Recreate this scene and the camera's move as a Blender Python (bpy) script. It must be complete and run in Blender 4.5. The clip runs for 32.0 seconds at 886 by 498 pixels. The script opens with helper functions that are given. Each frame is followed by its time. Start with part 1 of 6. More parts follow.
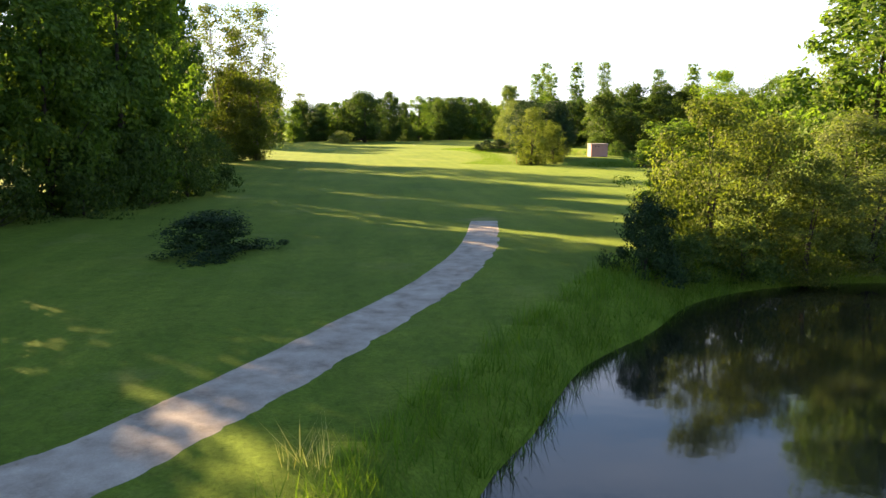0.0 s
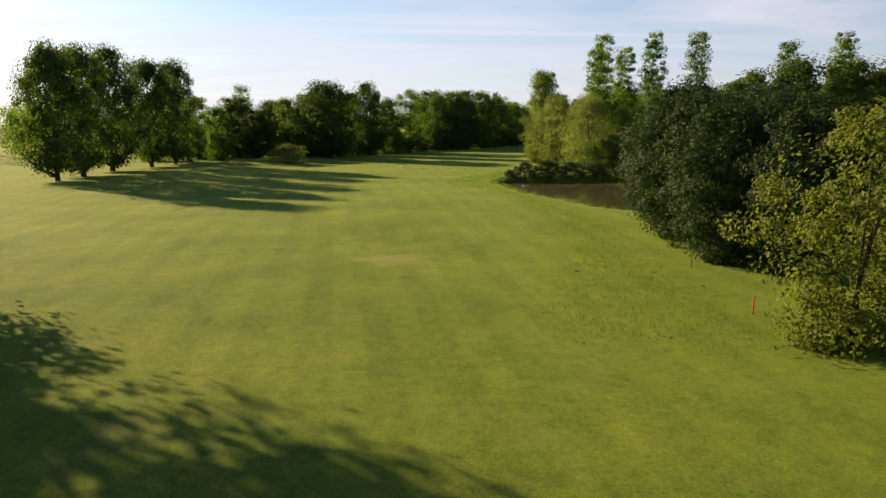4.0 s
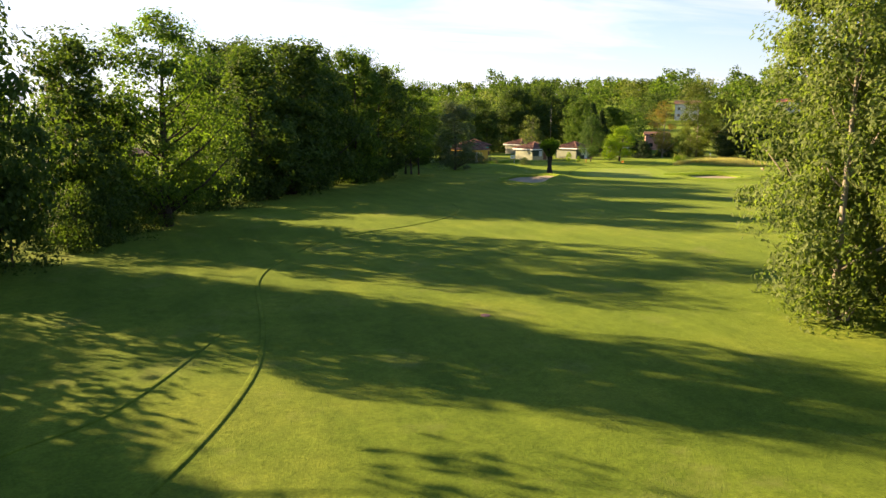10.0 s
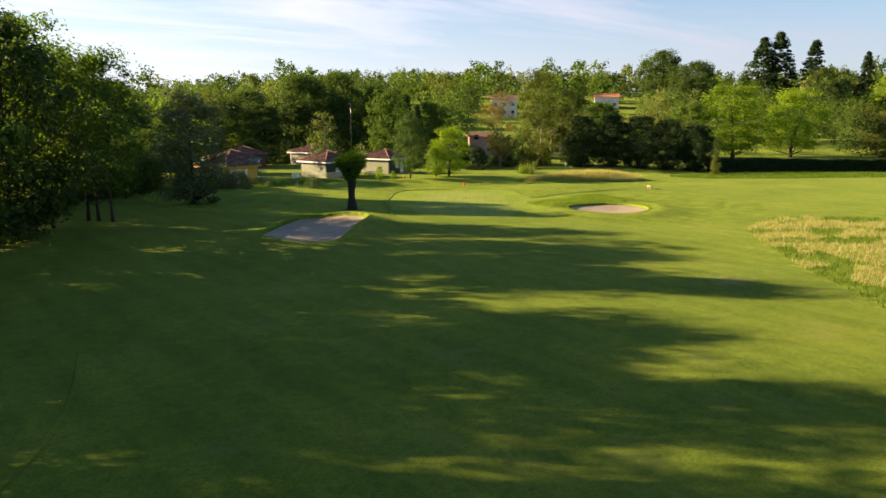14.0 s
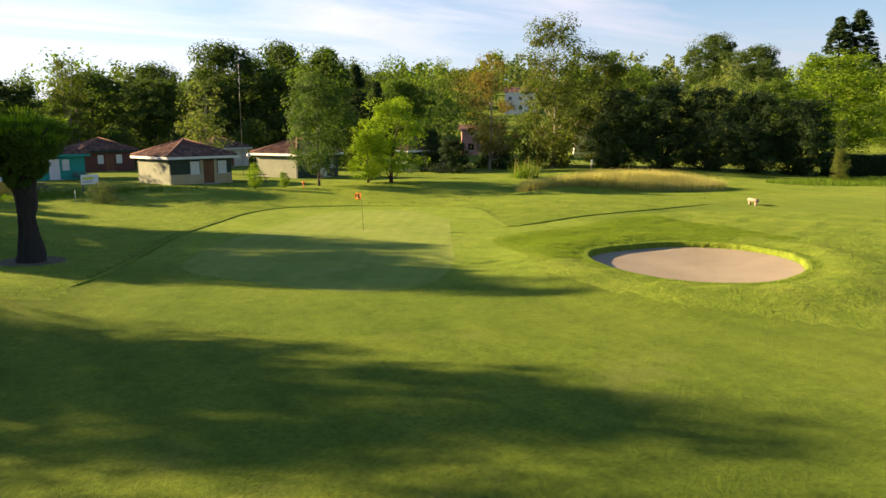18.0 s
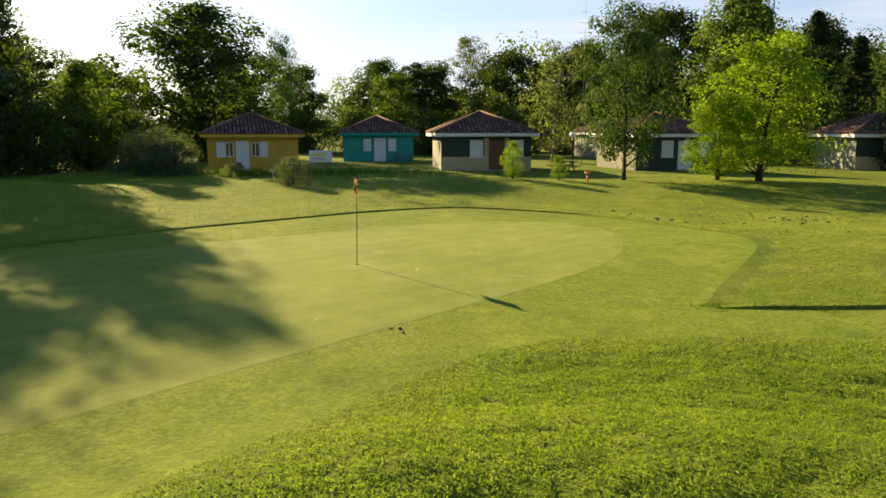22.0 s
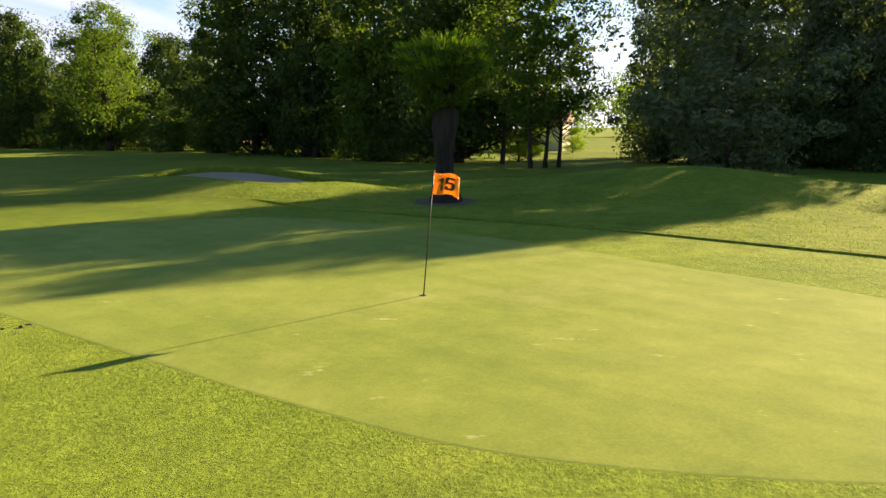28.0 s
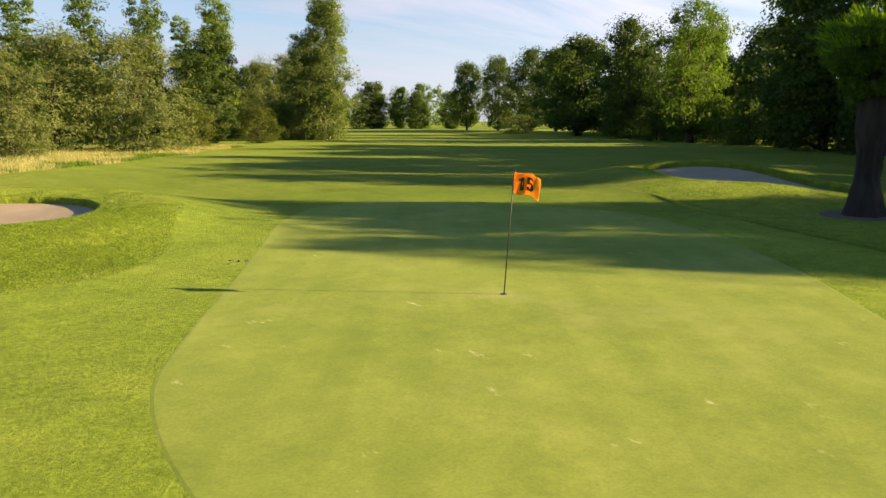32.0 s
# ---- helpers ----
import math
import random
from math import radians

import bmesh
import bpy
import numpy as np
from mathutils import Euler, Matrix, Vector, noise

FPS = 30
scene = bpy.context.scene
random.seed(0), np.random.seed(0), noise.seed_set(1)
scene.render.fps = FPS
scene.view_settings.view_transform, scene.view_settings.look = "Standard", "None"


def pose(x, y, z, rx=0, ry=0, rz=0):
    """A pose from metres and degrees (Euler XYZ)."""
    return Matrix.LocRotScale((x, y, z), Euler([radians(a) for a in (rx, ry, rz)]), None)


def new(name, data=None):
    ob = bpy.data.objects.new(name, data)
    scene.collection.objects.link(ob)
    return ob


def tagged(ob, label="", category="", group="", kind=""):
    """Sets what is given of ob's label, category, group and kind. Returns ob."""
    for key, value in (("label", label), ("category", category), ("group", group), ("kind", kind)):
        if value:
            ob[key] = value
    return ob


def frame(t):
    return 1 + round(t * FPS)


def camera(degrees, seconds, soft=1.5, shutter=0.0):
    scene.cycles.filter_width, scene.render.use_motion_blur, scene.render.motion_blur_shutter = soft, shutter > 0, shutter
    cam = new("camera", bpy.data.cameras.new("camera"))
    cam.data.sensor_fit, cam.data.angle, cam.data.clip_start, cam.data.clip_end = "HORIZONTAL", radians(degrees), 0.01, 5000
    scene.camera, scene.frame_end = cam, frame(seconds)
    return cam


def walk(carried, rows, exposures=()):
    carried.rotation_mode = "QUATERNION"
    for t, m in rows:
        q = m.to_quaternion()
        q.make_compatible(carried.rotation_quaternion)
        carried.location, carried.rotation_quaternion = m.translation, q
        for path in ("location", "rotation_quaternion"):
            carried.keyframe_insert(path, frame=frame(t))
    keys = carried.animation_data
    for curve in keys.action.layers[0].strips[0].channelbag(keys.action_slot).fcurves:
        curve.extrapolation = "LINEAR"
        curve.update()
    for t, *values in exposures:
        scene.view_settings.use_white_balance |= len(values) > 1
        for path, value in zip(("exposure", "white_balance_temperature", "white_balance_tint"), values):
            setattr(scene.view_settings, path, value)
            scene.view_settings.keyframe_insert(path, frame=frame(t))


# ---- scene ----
cam = camera(62.96, 32.0)
ROWS = [
    (0.0, 0.000, 0.000, 5.714, -0.025, -9.547, 0.293),
    (0.5, 0.648, 11.146, 5.915, 0.106, -9.627, 0.145),
    (1.0, 1.019, 22.194, 6.237, 0.155, -9.714, 0.185),
    (1.5, 1.237, 33.099, 6.626, 0.156, -9.766, 0.140),
    (2.0, 0.852, 44.284, 7.017, 0.079, -9.783, 0.064),
    (2.5, 0.627, 55.337, 7.432, -0.001, -9.781, -0.017),
    (3.0, 0.119, 66.457, 7.897, -0.066, -9.788, -0.084),
    (3.5, -0.302, 77.000, 7.898, -0.118, -9.746, -0.163),
    (4.0, -1.461, 88.358, 8.022, -0.258, -9.673, -0.170),
    (4.5, -2.733, 100.038, 8.519, -0.419, -9.687, -0.185),
    (6.5, -9.291, 151.653, 11.074, -2.622, -10.156, -0.227),
    (7.0, -9.197, 164.821, 10.728, -2.660, -10.044, -0.140),
    (7.5, -8.588, 178.288, 10.550, -2.836, -10.027, -0.041),
    (8.0, -8.515, 191.384, 10.284, -3.687, -10.071, 0.070),
    (8.5, -7.782, 204.697, 9.850, -5.461, -10.117, 0.169),
    (9.0, -7.174, 218.270, 9.324, -8.055, -10.094, 0.192),
    (9.5, -5.964, 230.382, 9.417, -11.855, -10.061, 0.141),
    (10.0, -5.167, 238.960, 9.461, -16.758, -10.069, 0.248),
    (10.5, -4.504, 246.006, 9.507, -21.926, -10.149, 0.222),
    (11.0, -3.059, 253.384, 9.804, -27.149, -10.276, 0.214),
    (11.5, -0.736, 258.590, 9.906, -29.775, -10.368, 0.205),
    (12.0, 1.713, 263.960, 9.796, -31.602, -10.378, 0.149),
    (12.5, 4.907, 269.808, 9.878, -32.057, -10.361, 0.101),
    (13.0, 8.533, 275.562, 9.883, -32.150, -10.331, 0.093),
    (13.5, 13.026, 281.711, 9.972, -32.172, -10.310, 0.058),
    (14.0, 17.696, 287.409, 9.872, -32.160, -10.277, 0.060),
    (14.5, 22.677, 293.476, 9.693, -32.140, -10.252, 0.077),
    (16.5, 41.103, 315.245, 7.360, -31.125, -9.619, 0.006),
    (17.0, 44.362, 318.849, 6.699, -31.108, -9.550, -0.038),
    (17.5, 47.648, 321.572, 6.000, -30.847, -9.490, -0.069),
    (18.0, 51.243, 323.896, 5.536, -29.635, -9.413, -0.151),
    (18.5, 55.055, 326.720, 5.171, -25.996, -9.350, -0.169),
    (19.0, 58.505, 329.405, 4.785, -22.094, -9.292, -0.218),
    (19.5, 61.875, 332.143, 4.453, -16.981, -9.278, -0.184),
    (20.0, 64.734, 334.634, 4.141, -11.764, -9.275, -0.105),
    (20.5, 67.457, 337.167, 3.791, -5.858, -9.202, -0.029),
    (21.0, 69.780, 339.605, 3.558, 0.678, -9.181, -0.044),
    (21.5, 71.558, 341.729, 3.375, 6.909, -9.173, -0.005),
    (22.0, 72.888, 343.719, 3.248, 12.496, -9.216, -0.023),
    (22.5, 73.895, 345.762, 3.156, 18.234, -9.162, -0.050),
    (23.0, 74.916, 347.648, 3.098, 24.853, -9.144, 0.048),
    (23.5, 75.694, 349.252, 3.111, 31.559, -9.155, 0.055),
    (24.0, 76.506, 350.866, 3.074, 38.890, -9.136, 0.057),
    (24.5, 77.141, 352.413, 3.074, 46.175, -9.095, 0.077),
    (25.0, 77.688, 353.734, 3.055, 53.479, -9.084, 0.129),
    (25.5, 78.059, 355.195, 3.014, 60.841, -9.045, 0.202),
    (28.0, 79.043, 362.202, 2.846, 96.660, -9.464, -0.044),
    (28.5, 78.961, 363.366, 2.840, 103.679, -9.611, 0.075),
    (29.0, 78.706, 364.432, 2.832, 110.622, -9.689, 0.096),
    (29.5, 78.307, 365.510, 2.825, 117.067, -9.746, 0.143),
    (30.0, 77.796, 366.507, 2.844, 123.045, -9.813, 0.131),
    (30.5, 77.198, 367.455, 2.853, 128.882, -9.899, 0.081),
    (31.0, 76.523, 368.356, 2.897, 134.628, -9.978, 0.059),
    (31.5, 75.734, 369.137, 2.960, 140.008, -10.018, -0.004),
    (32.0, 74.882, 369.696, 2.941, 144.474, -10.055, -0.002),
]
walk(cam, [(t, pose(x, y, z, 90 + pitch, 0, yaw) @ pose(0, 0, 0, 0, 0, roll)) for t, x, y, z, yaw, pitch, roll in ROWS], exposures=[(0.0, 2.78), (1.0, 2.72), (2.0, 2.1), (3.0, 1.65), (4.0, 1.45), (7.0, 1.55), (9.0, 1.6), (10.0, 2.2), (11.0, 2.18), (12.0, 2.12), (13.0, 2.0), (14.0, 1.9), (17.0, 1.93), (18.0, 1.93), (20.0, 1.78), (23.0, 1.62), (25.0, 1.6), (28.0, 2.05), (30.0, 2.05), (32.0, 1.95)])

# ---- light and sky ----
SUN_WAY = Vector((-0.752, 0.659, 0.0))
SUN_HEIGHT = radians(18.9)
to_sun = Vector((SUN_WAY.x * math.cos(SUN_HEIGHT), SUN_WAY.y * math.cos(SUN_HEIGHT), math.sin(SUN_HEIGHT))).normalized()
sun = new("sun", bpy.data.lights.new("sun", "SUN"))
sun.data.energy, sun.data.angle, sun.data.color = 5.0, radians(0.53), (1.0, 0.715, 0.385)
sun.matrix_world = Matrix.Translation((0, 0, 80)) @ (-to_sun).to_track_quat("-Z", "Y").to_matrix().to_4x4()


def build_world():
    w = bpy.data.worlds.new("sky")
    scene.world = w
    w.use_nodes = True
    nt = w.node_tree
    nt.nodes.clear()
    out = nt.nodes.new("ShaderNodeOutputWorld")
    bg = nt.nodes.new("ShaderNodeBackground")
    sky = nt.nodes.new("ShaderNodeTexSky")
    sky.sky_type, sky.sun_disc = "NISHITA", False
    sky.sun_elevation, sky.sun_rotation = SUN_HEIGHT, math.atan2(SUN_WAY.x, SUN_WAY.y)
    sky.air_density, sky.dust_density, sky.ozone_density = 1.0, 0.6, 3.6
    geo = nt.nodes.new("ShaderNodeTexCoord")
    sep = nt.nodes.new("ShaderNodeSeparateXYZ")
    nt.links.new(geo.outputs["Generated"], sep.inputs[0])
    # white haze low over the horizon
    haze = nt.nodes.new("ShaderNodeMapRange")
    haze.interpolation_type = "SMOOTHSTEP"
    haze.inputs["From Min"].default_value, haze.inputs["From Max"].default_value = 0.26, -0.06
    nt.links.new(sep.outputs["Z"], haze.inputs["Value"])
    hz = nt.nodes.new("ShaderNodeMath")
    hz.operation, hz.inputs[1].default_value = "MULTIPLY", 0.86
    nt.links.new(haze.outputs[0], hz.inputs[0])
    low = nt.nodes.new("ShaderNodeMix")
    low.data_type = "RGBA"
    # the haze is brightest below the sun
    way = nt.nodes.new("ShaderNodeVectorMath")
    way.operation = "DOT_PRODUCT"
    way.inputs[1].default_value = SUN_WAY
    nt.links.new(geo.outputs["Generated"], way.inputs[0])
    glow = nt.nodes.new("ShaderNodeMapRange")
    glow.interpolation_type = "SMOOTHSTEP"
    glow.inputs["From Min"].default_value, glow.inputs["From Max"].default_value = -0.6, 0.75
    nt.links.new(way.outputs["Value"], glow.inputs["Value"])
    white = nt.nodes.new("ShaderNodeMix")
    white.data_type = "RGBA"
    white.inputs["A"].default_value, white.inputs["B"].default_value = (3.3, 3.35, 4.0, 1), (6.2, 6.15, 7.0, 1)
    nt.links.new(glow.outputs[0], white.inputs["Factor"])
    nt.links.new(white.outputs["Result"], low.inputs["B"])
    nt.links.new(hz.outputs[0], low.inputs["Factor"])
    nt.links.new(sky.outputs[0], low.inputs["A"])
    # thin high cloud, spread on a plane far overhead
    lift = nt.nodes.new("ShaderNodeMath")
    lift.operation, lift.inputs[1].default_value = "ADD", 0.10
    nt.links.new(sep.outputs["Z"], lift.inputs[0])
    flat = nt.nodes.new("ShaderNodeVectorMath")
    flat.operation = "DIVIDE"
    comb = nt.nodes.new("ShaderNodeCombineXYZ")
    for i in range(3):
        nt.links.new(lift.outputs[0], comb.inputs[i])
    nt.links.new(geo.outputs["Generated"], flat.inputs[0])
    nt.links.new(comb.outputs[0], flat.inputs[1])
    stretch = nt.nodes.new("ShaderNodeMapping")
    stretch.inputs["Scale"].default_value = (0.55, 1.5, 1.0)
    stretch.inputs["Rotation"].default_value = (0, 0, 0.55)
    nt.links.new(flat.outputs[0], stretch.inputs["Vector"])
    n = nt.nodes.new("ShaderNodeTexNoise")
    n.inputs["Scale"].default_value, n.inputs["Detail"].default_value, n.inputs["Roughness"].default_value = 0.7, 8, 0.6
    n.inputs["Distortion"].default_value = 0.5
    nt.links.new(stretch.outputs[0], n.inputs["Vector"])
    ramp = nt.nodes.new("ShaderNodeMapRange")
    ramp.inputs["From Min"].default_value, ramp.inputs["From Max"].default_value, ramp.inputs["To Max"].default_value = 0.44, 0.66, 0.9
    nt.links.new(n.outputs["Fac"], ramp.inputs["Value"])
    mix = nt.nodes.new("ShaderNodeMix")
    mix.data_type = "RGBA"
    nt.links.new(white.outputs["Result"], mix.inputs["B"])
    # the cloud thins out towards a clear zenith
    clear = nt.nodes.new("ShaderNodeMapRange")
    clear.interpolation_type = "SMOOTHSTEP"
    clear.inputs["From Min"].default_value, clear.inputs["From Max"].default_value = 0.62, 0.22
    nt.links.new(sep.outputs["Z"], clear.inputs["Value"])
    veil = nt.nodes.new("ShaderNodeMath")
    veil.operation = "MULTIPLY"
    nt.links.new(ramp.outputs[0], veil.inputs[0])
    nt.links.new(clear.outputs[0], veil.inputs[1])
    nt.links.new(veil.outputs[0], mix.inputs["Factor"])
    nt.links.new(low.outputs["Result"], mix.inputs["A"])
    nt.links.new(mix.outputs["Result"], bg.inputs["Color"])
    bg.inputs["Strength"].default_value = 0.05
    nt.links.new(bg.outputs[0], out.inputs[0])


build_world()

# ---- materials ----
MATS = {}


def nodes_of(name):
    m = bpy.data.materials.new(name)
    m.use_nodes = True
    nt = m.node_tree
    return m, nt, nt.nodes["Principled BSDF"], nt.nodes["Material Output"]


def noise_node(nt, scale, detail=4, rough=0.6, stretch=None, world=True):
    n = nt.nodes.new("ShaderNodeTexNoise")
    n.inputs["Scale"].default_value, n.inputs["Detail"].default_value, n.inputs["Roughness"].default_value = scale, detail, rough
    if world:
        g = nt.nodes.new("ShaderNodeNewGeometry")
        src = g.outputs["Position"]
    else:
        g = nt.nodes.new("ShaderNodeTexCoord")
        src = g.outputs["Object"]
    if stretch:
        mp = nt.nodes.new("ShaderNodeMapping")
        mp.inputs["Scale"].default_value = stretch[:3]
        if len(stretch) > 3:
            mp.inputs["Rotation"].default_value = (0, 0, radians(stretch[3]))
        nt.links.new(src, mp.inputs["Vector"])
        src = mp.outputs[0]
    nt.links.new(src, n.inputs["Vector"])
    return n.outputs["Fac"]


def ramp_node(nt, fac, stops):
    r = nt.nodes.new("ShaderNodeValToRGB")
    el = r.color_ramp.elements
    while len(el) < len(stops):
        el.new(0.5)
    for e, (p, c) in zip(el, stops):
        e.position, e.color = p, (*c, 1)
    nt.links.new(fac, r.inputs["Fac"])
    return r.outputs["Color"]


def mixed(nt, fac, a, b, how="MIX"):
    m = nt.nodes.new("ShaderNodeMix")
    m.data_type, m.blend_type = "RGBA", how
    for sock, v in (("Factor", fac), ("A", a), ("B", b)):
        if isinstance(v, (int, float)):
            m.inputs[sock].default_value = v
        elif isinstance(v, tuple):
            m.inputs[sock].default_value = (*v, 1)
        else:
            nt.links.new(v, m.inputs[sock])
    return m.outputs["Result"]


def bumped(nt, bsdf, fac, strength, distance):
    b = nt.nodes.new("ShaderNodeBump")
    b.inputs["Strength"].default_value, b.inputs["Distance"].default_value = strength, distance
    nt.links.new(fac, b.inputs["Height"])
    nt.links.new(b.outputs[0], bsdf.inputs["Normal"])
    return b


def surface(name, stops, big=0.6, fine=14.0, rough=0.8, bump=0.3, depth=0.01, metal=0.0, world=False, stretch=None):
    """A plain worn surface: colour over coarse noise, darkened by fine noise, with fine relief."""
    if name in MATS:
        return MATS[name]
    m, nt, b, out = nodes_of(name)
    col = ramp_node(nt, noise_node(nt, big, 5, 0.65, stretch, world), stops)
    fn = noise_node(nt, fine, 5, 0.65, stretch, world)
    col = mixed(nt, 0.35, col, ramp_node(nt, fn, [(0.3, (0.55, 0.55, 0.55)), (0.7, (1.15, 1.15, 1.15))]), "MULTIPLY")
    nt.links.new(col, b.inputs["Base Color"])
    b.inputs["Roughness"].default_value, b.inputs["Metallic"].default_value = rough, metal
    bumped(nt, b, fn, bump, depth)
    MATS[name] = m
    return m


def grass(name, dark, mid, light, fine, bump, depth, stripe=None, patch=0.12, worn=(0.20, 0.19, 0.06), wear=0.0, scuff=0.0, bald=(), mottle=1.0, grit=0.75, sheen=0.14, spread=None):
    """Turf: tone patches of some metres, blotches, blade grain; stripe: mowing bands (width, degrees, strength)."""
    m, nt, b, out = nodes_of(name)
    tone = ramp_node(nt, noise_node(nt, patch, 5, 0.6), [(0.32, dark), (0.5, mid), (0.68, light)])
    blot = noise_node(nt, 1.4, 5, 0.7)
    tone = mixed(nt, 0.55 * mottle, tone, ramp_node(nt, blot, [(0.3, (0.62, 0.66, 0.6)), (0.7, (1.3, 1.22, 1.15))]), "MULTIPLY")
    tone = mixed(nt, 0.5 * mottle, tone, ramp_node(nt, noise_node(nt, 0.42, 6, 0.72, (1, 0.35, 1, 20)), [(0.32, (0.66, 0.7, 0.66)), (0.68, (1.3, 1.2, 1.1))]), "MULTIPLY")
    grain = noise_node(nt, fine, 6, 0.75)
    tone = mixed(nt, grit, tone, ramp_node(nt, grain, [(0.32, (0.50, 0.50, 0.50)), (0.70, (1.36, 1.36, 1.30))]), "MULTIPLY")
    tone = mixed(nt, 0.5 * grit, tone, ramp_node(nt, noise_node(nt, fine * 0.27, 5, 0.7), [(0.35, (0.64, 0.68, 0.66)), (0.65, (1.26, 1.24, 1.14))]), "MULTIPLY")
    if stripe:
        w = nt.nodes.new("ShaderNodeTexWave")
        w.inputs["Scale"].default_value, w.inputs["Distortion"].default_value, w.inputs["Detail"].default_value = 0.31 / stripe[0], 1.2, 2
        g = nt.nodes.new("ShaderNodeNewGeometry")
        mp = nt.nodes.new("ShaderNodeMapping")
        mp.inputs["Rotation"].default_value = (0, 0, radians(stripe[1]))
        nt.links.new(g.outputs["Position"], mp.inputs["Vector"])
        nt.links.new(mp.outputs[0], w.inputs["Vector"])
        tone = mixed(nt, stripe[2], tone, ramp_node(nt, w.outputs["Fac"], [(0.35, (0.75, 0.8, 0.7)), (0.65, (1.2, 1.15, 1.1))]), "MULTIPLY")
    if wear:
        dry = nt.nodes.new("ShaderNodeMapRange")
        dry.inputs["From Min"].default_value, dry.inputs["From Max"].default_value, dry.inputs["To Max"].default_value = 0.56, 0.72, wear
        nt.links.new(noise_node(nt, 0.23, 6, 0.7), dry.inputs["Value"])
        tone = mixed(nt, dry.outputs[0], tone, worn)
    if scuff:
        pale = nt.nodes.new("ShaderNodeMapRange")
        pale.inputs["From Min"].default_value, pale.inputs["From Max"].default_value, pale.inputs["To Max"].default_value = 0.645, 0.74, scuff
        nt.links.new(noise_node(nt, 2.1, 6, 0.72, (1, 0.5, 1, 40)), pale.inputs["Value"])
        tone = mixed(nt, pale.outputs[0], tone, (0.46, 0.48, 0.26))
    if spread:
        # shortest round one spot, longer and darker further out
        g = nt.nodes.new("ShaderNodeNewGeometry")
        away = nt.nodes.new("ShaderNodeVectorMath")
        away.operation = "DISTANCE"
        away.inputs[1].default_value = (spread[0], spread[1], 0)
        nt.links.new(g.outputs["Position"], away.inputs[0])
        longer = nt.nodes.new("ShaderNodeMapRange")
        longer.interpolation_type = "SMOOTHSTEP"
        longer.inputs["From Min"].default_value, longer.inputs["From Max"].default_value = spread[2], spread[3]
        nt.links.new(away.outputs["Value"], longer.inputs["Value"])
        tone = mixed(nt, longer.outputs[0], tone, mixed(nt, 1.0, tone, (0.62, 0.66, 0.62), "MULTIPLY"))
    for x, y, r in bald:
        g = nt.nodes.new("ShaderNodeNewGeometry")
        far = nt.nodes.new("ShaderNodeVectorMath")
        far.operation = "DISTANCE"
        far.inputs[1].default_value = (x, y, 0)
        nt.links.new(g.outputs["Position"], far.inputs[0])
        core = nt.nodes.new("ShaderNodeMapRange")
        core.inputs["From Min"].default_value, core.inputs["From Max"].default_value, core.inputs["To Min"].default_value, core.inputs["To Max"].default_value = 0.0, r, 0.42, 0.0
        nt.links.new(far.outputs["Value"], core.inputs["Value"])
        rag = nt.nodes.new("ShaderNodeMath")
        rag.operation = "ADD"
        nt.links.new(core.outputs[0], rag.inputs[0])
        nt.links.new(noise_node(nt, 0.9, 6, 0.75, (0.5, 1, 1, 8)), rag.inputs[1])
        hit = nt.nodes.new("ShaderNodeMapRange")
        hit.inputs["From Min"].default_value, hit.inputs["From Max"].default_value, hit.inputs["To Max"].default_value = 0.68, 0.86, 0.6
        nt.links.new(rag.outputs[0], hit.inputs["Value"])
        tone = mixed(nt, hit.outputs[0], tone, (0.21, 0.185, 0.085))
    nt.links.new(tone, b.inputs["Base Color"])
    b.inputs["Roughness"].default_value = 0.95
    b.inputs["Specular IOR Level"].default_value = 0.06
    # blade tips catch the light where one looks along the turf
    b.inputs["Sheen Weight"].default_value, b.inputs["Sheen Roughness"].default_value = sheen, 0.35
    b.inputs["Sheen Tint"].default_value = (0.50, 0.68, 0.14, 1)
    if name == "rough_turf":
        coarse = nt.nodes.new("ShaderNodeMath")
        coarse.operation = "MULTIPLY_ADD"
        coarse.inputs[1].default_value = 2.2
        nt.links.new(noise_node(nt, 2.6, 4, 0.65), coarse.inputs[0])
        nt.links.new(grain, coarse.inputs[2])
        grain = coarse.outputs[0]
    bumped(nt, b, grain, bump, depth)
    MATS[name] = m
    return m


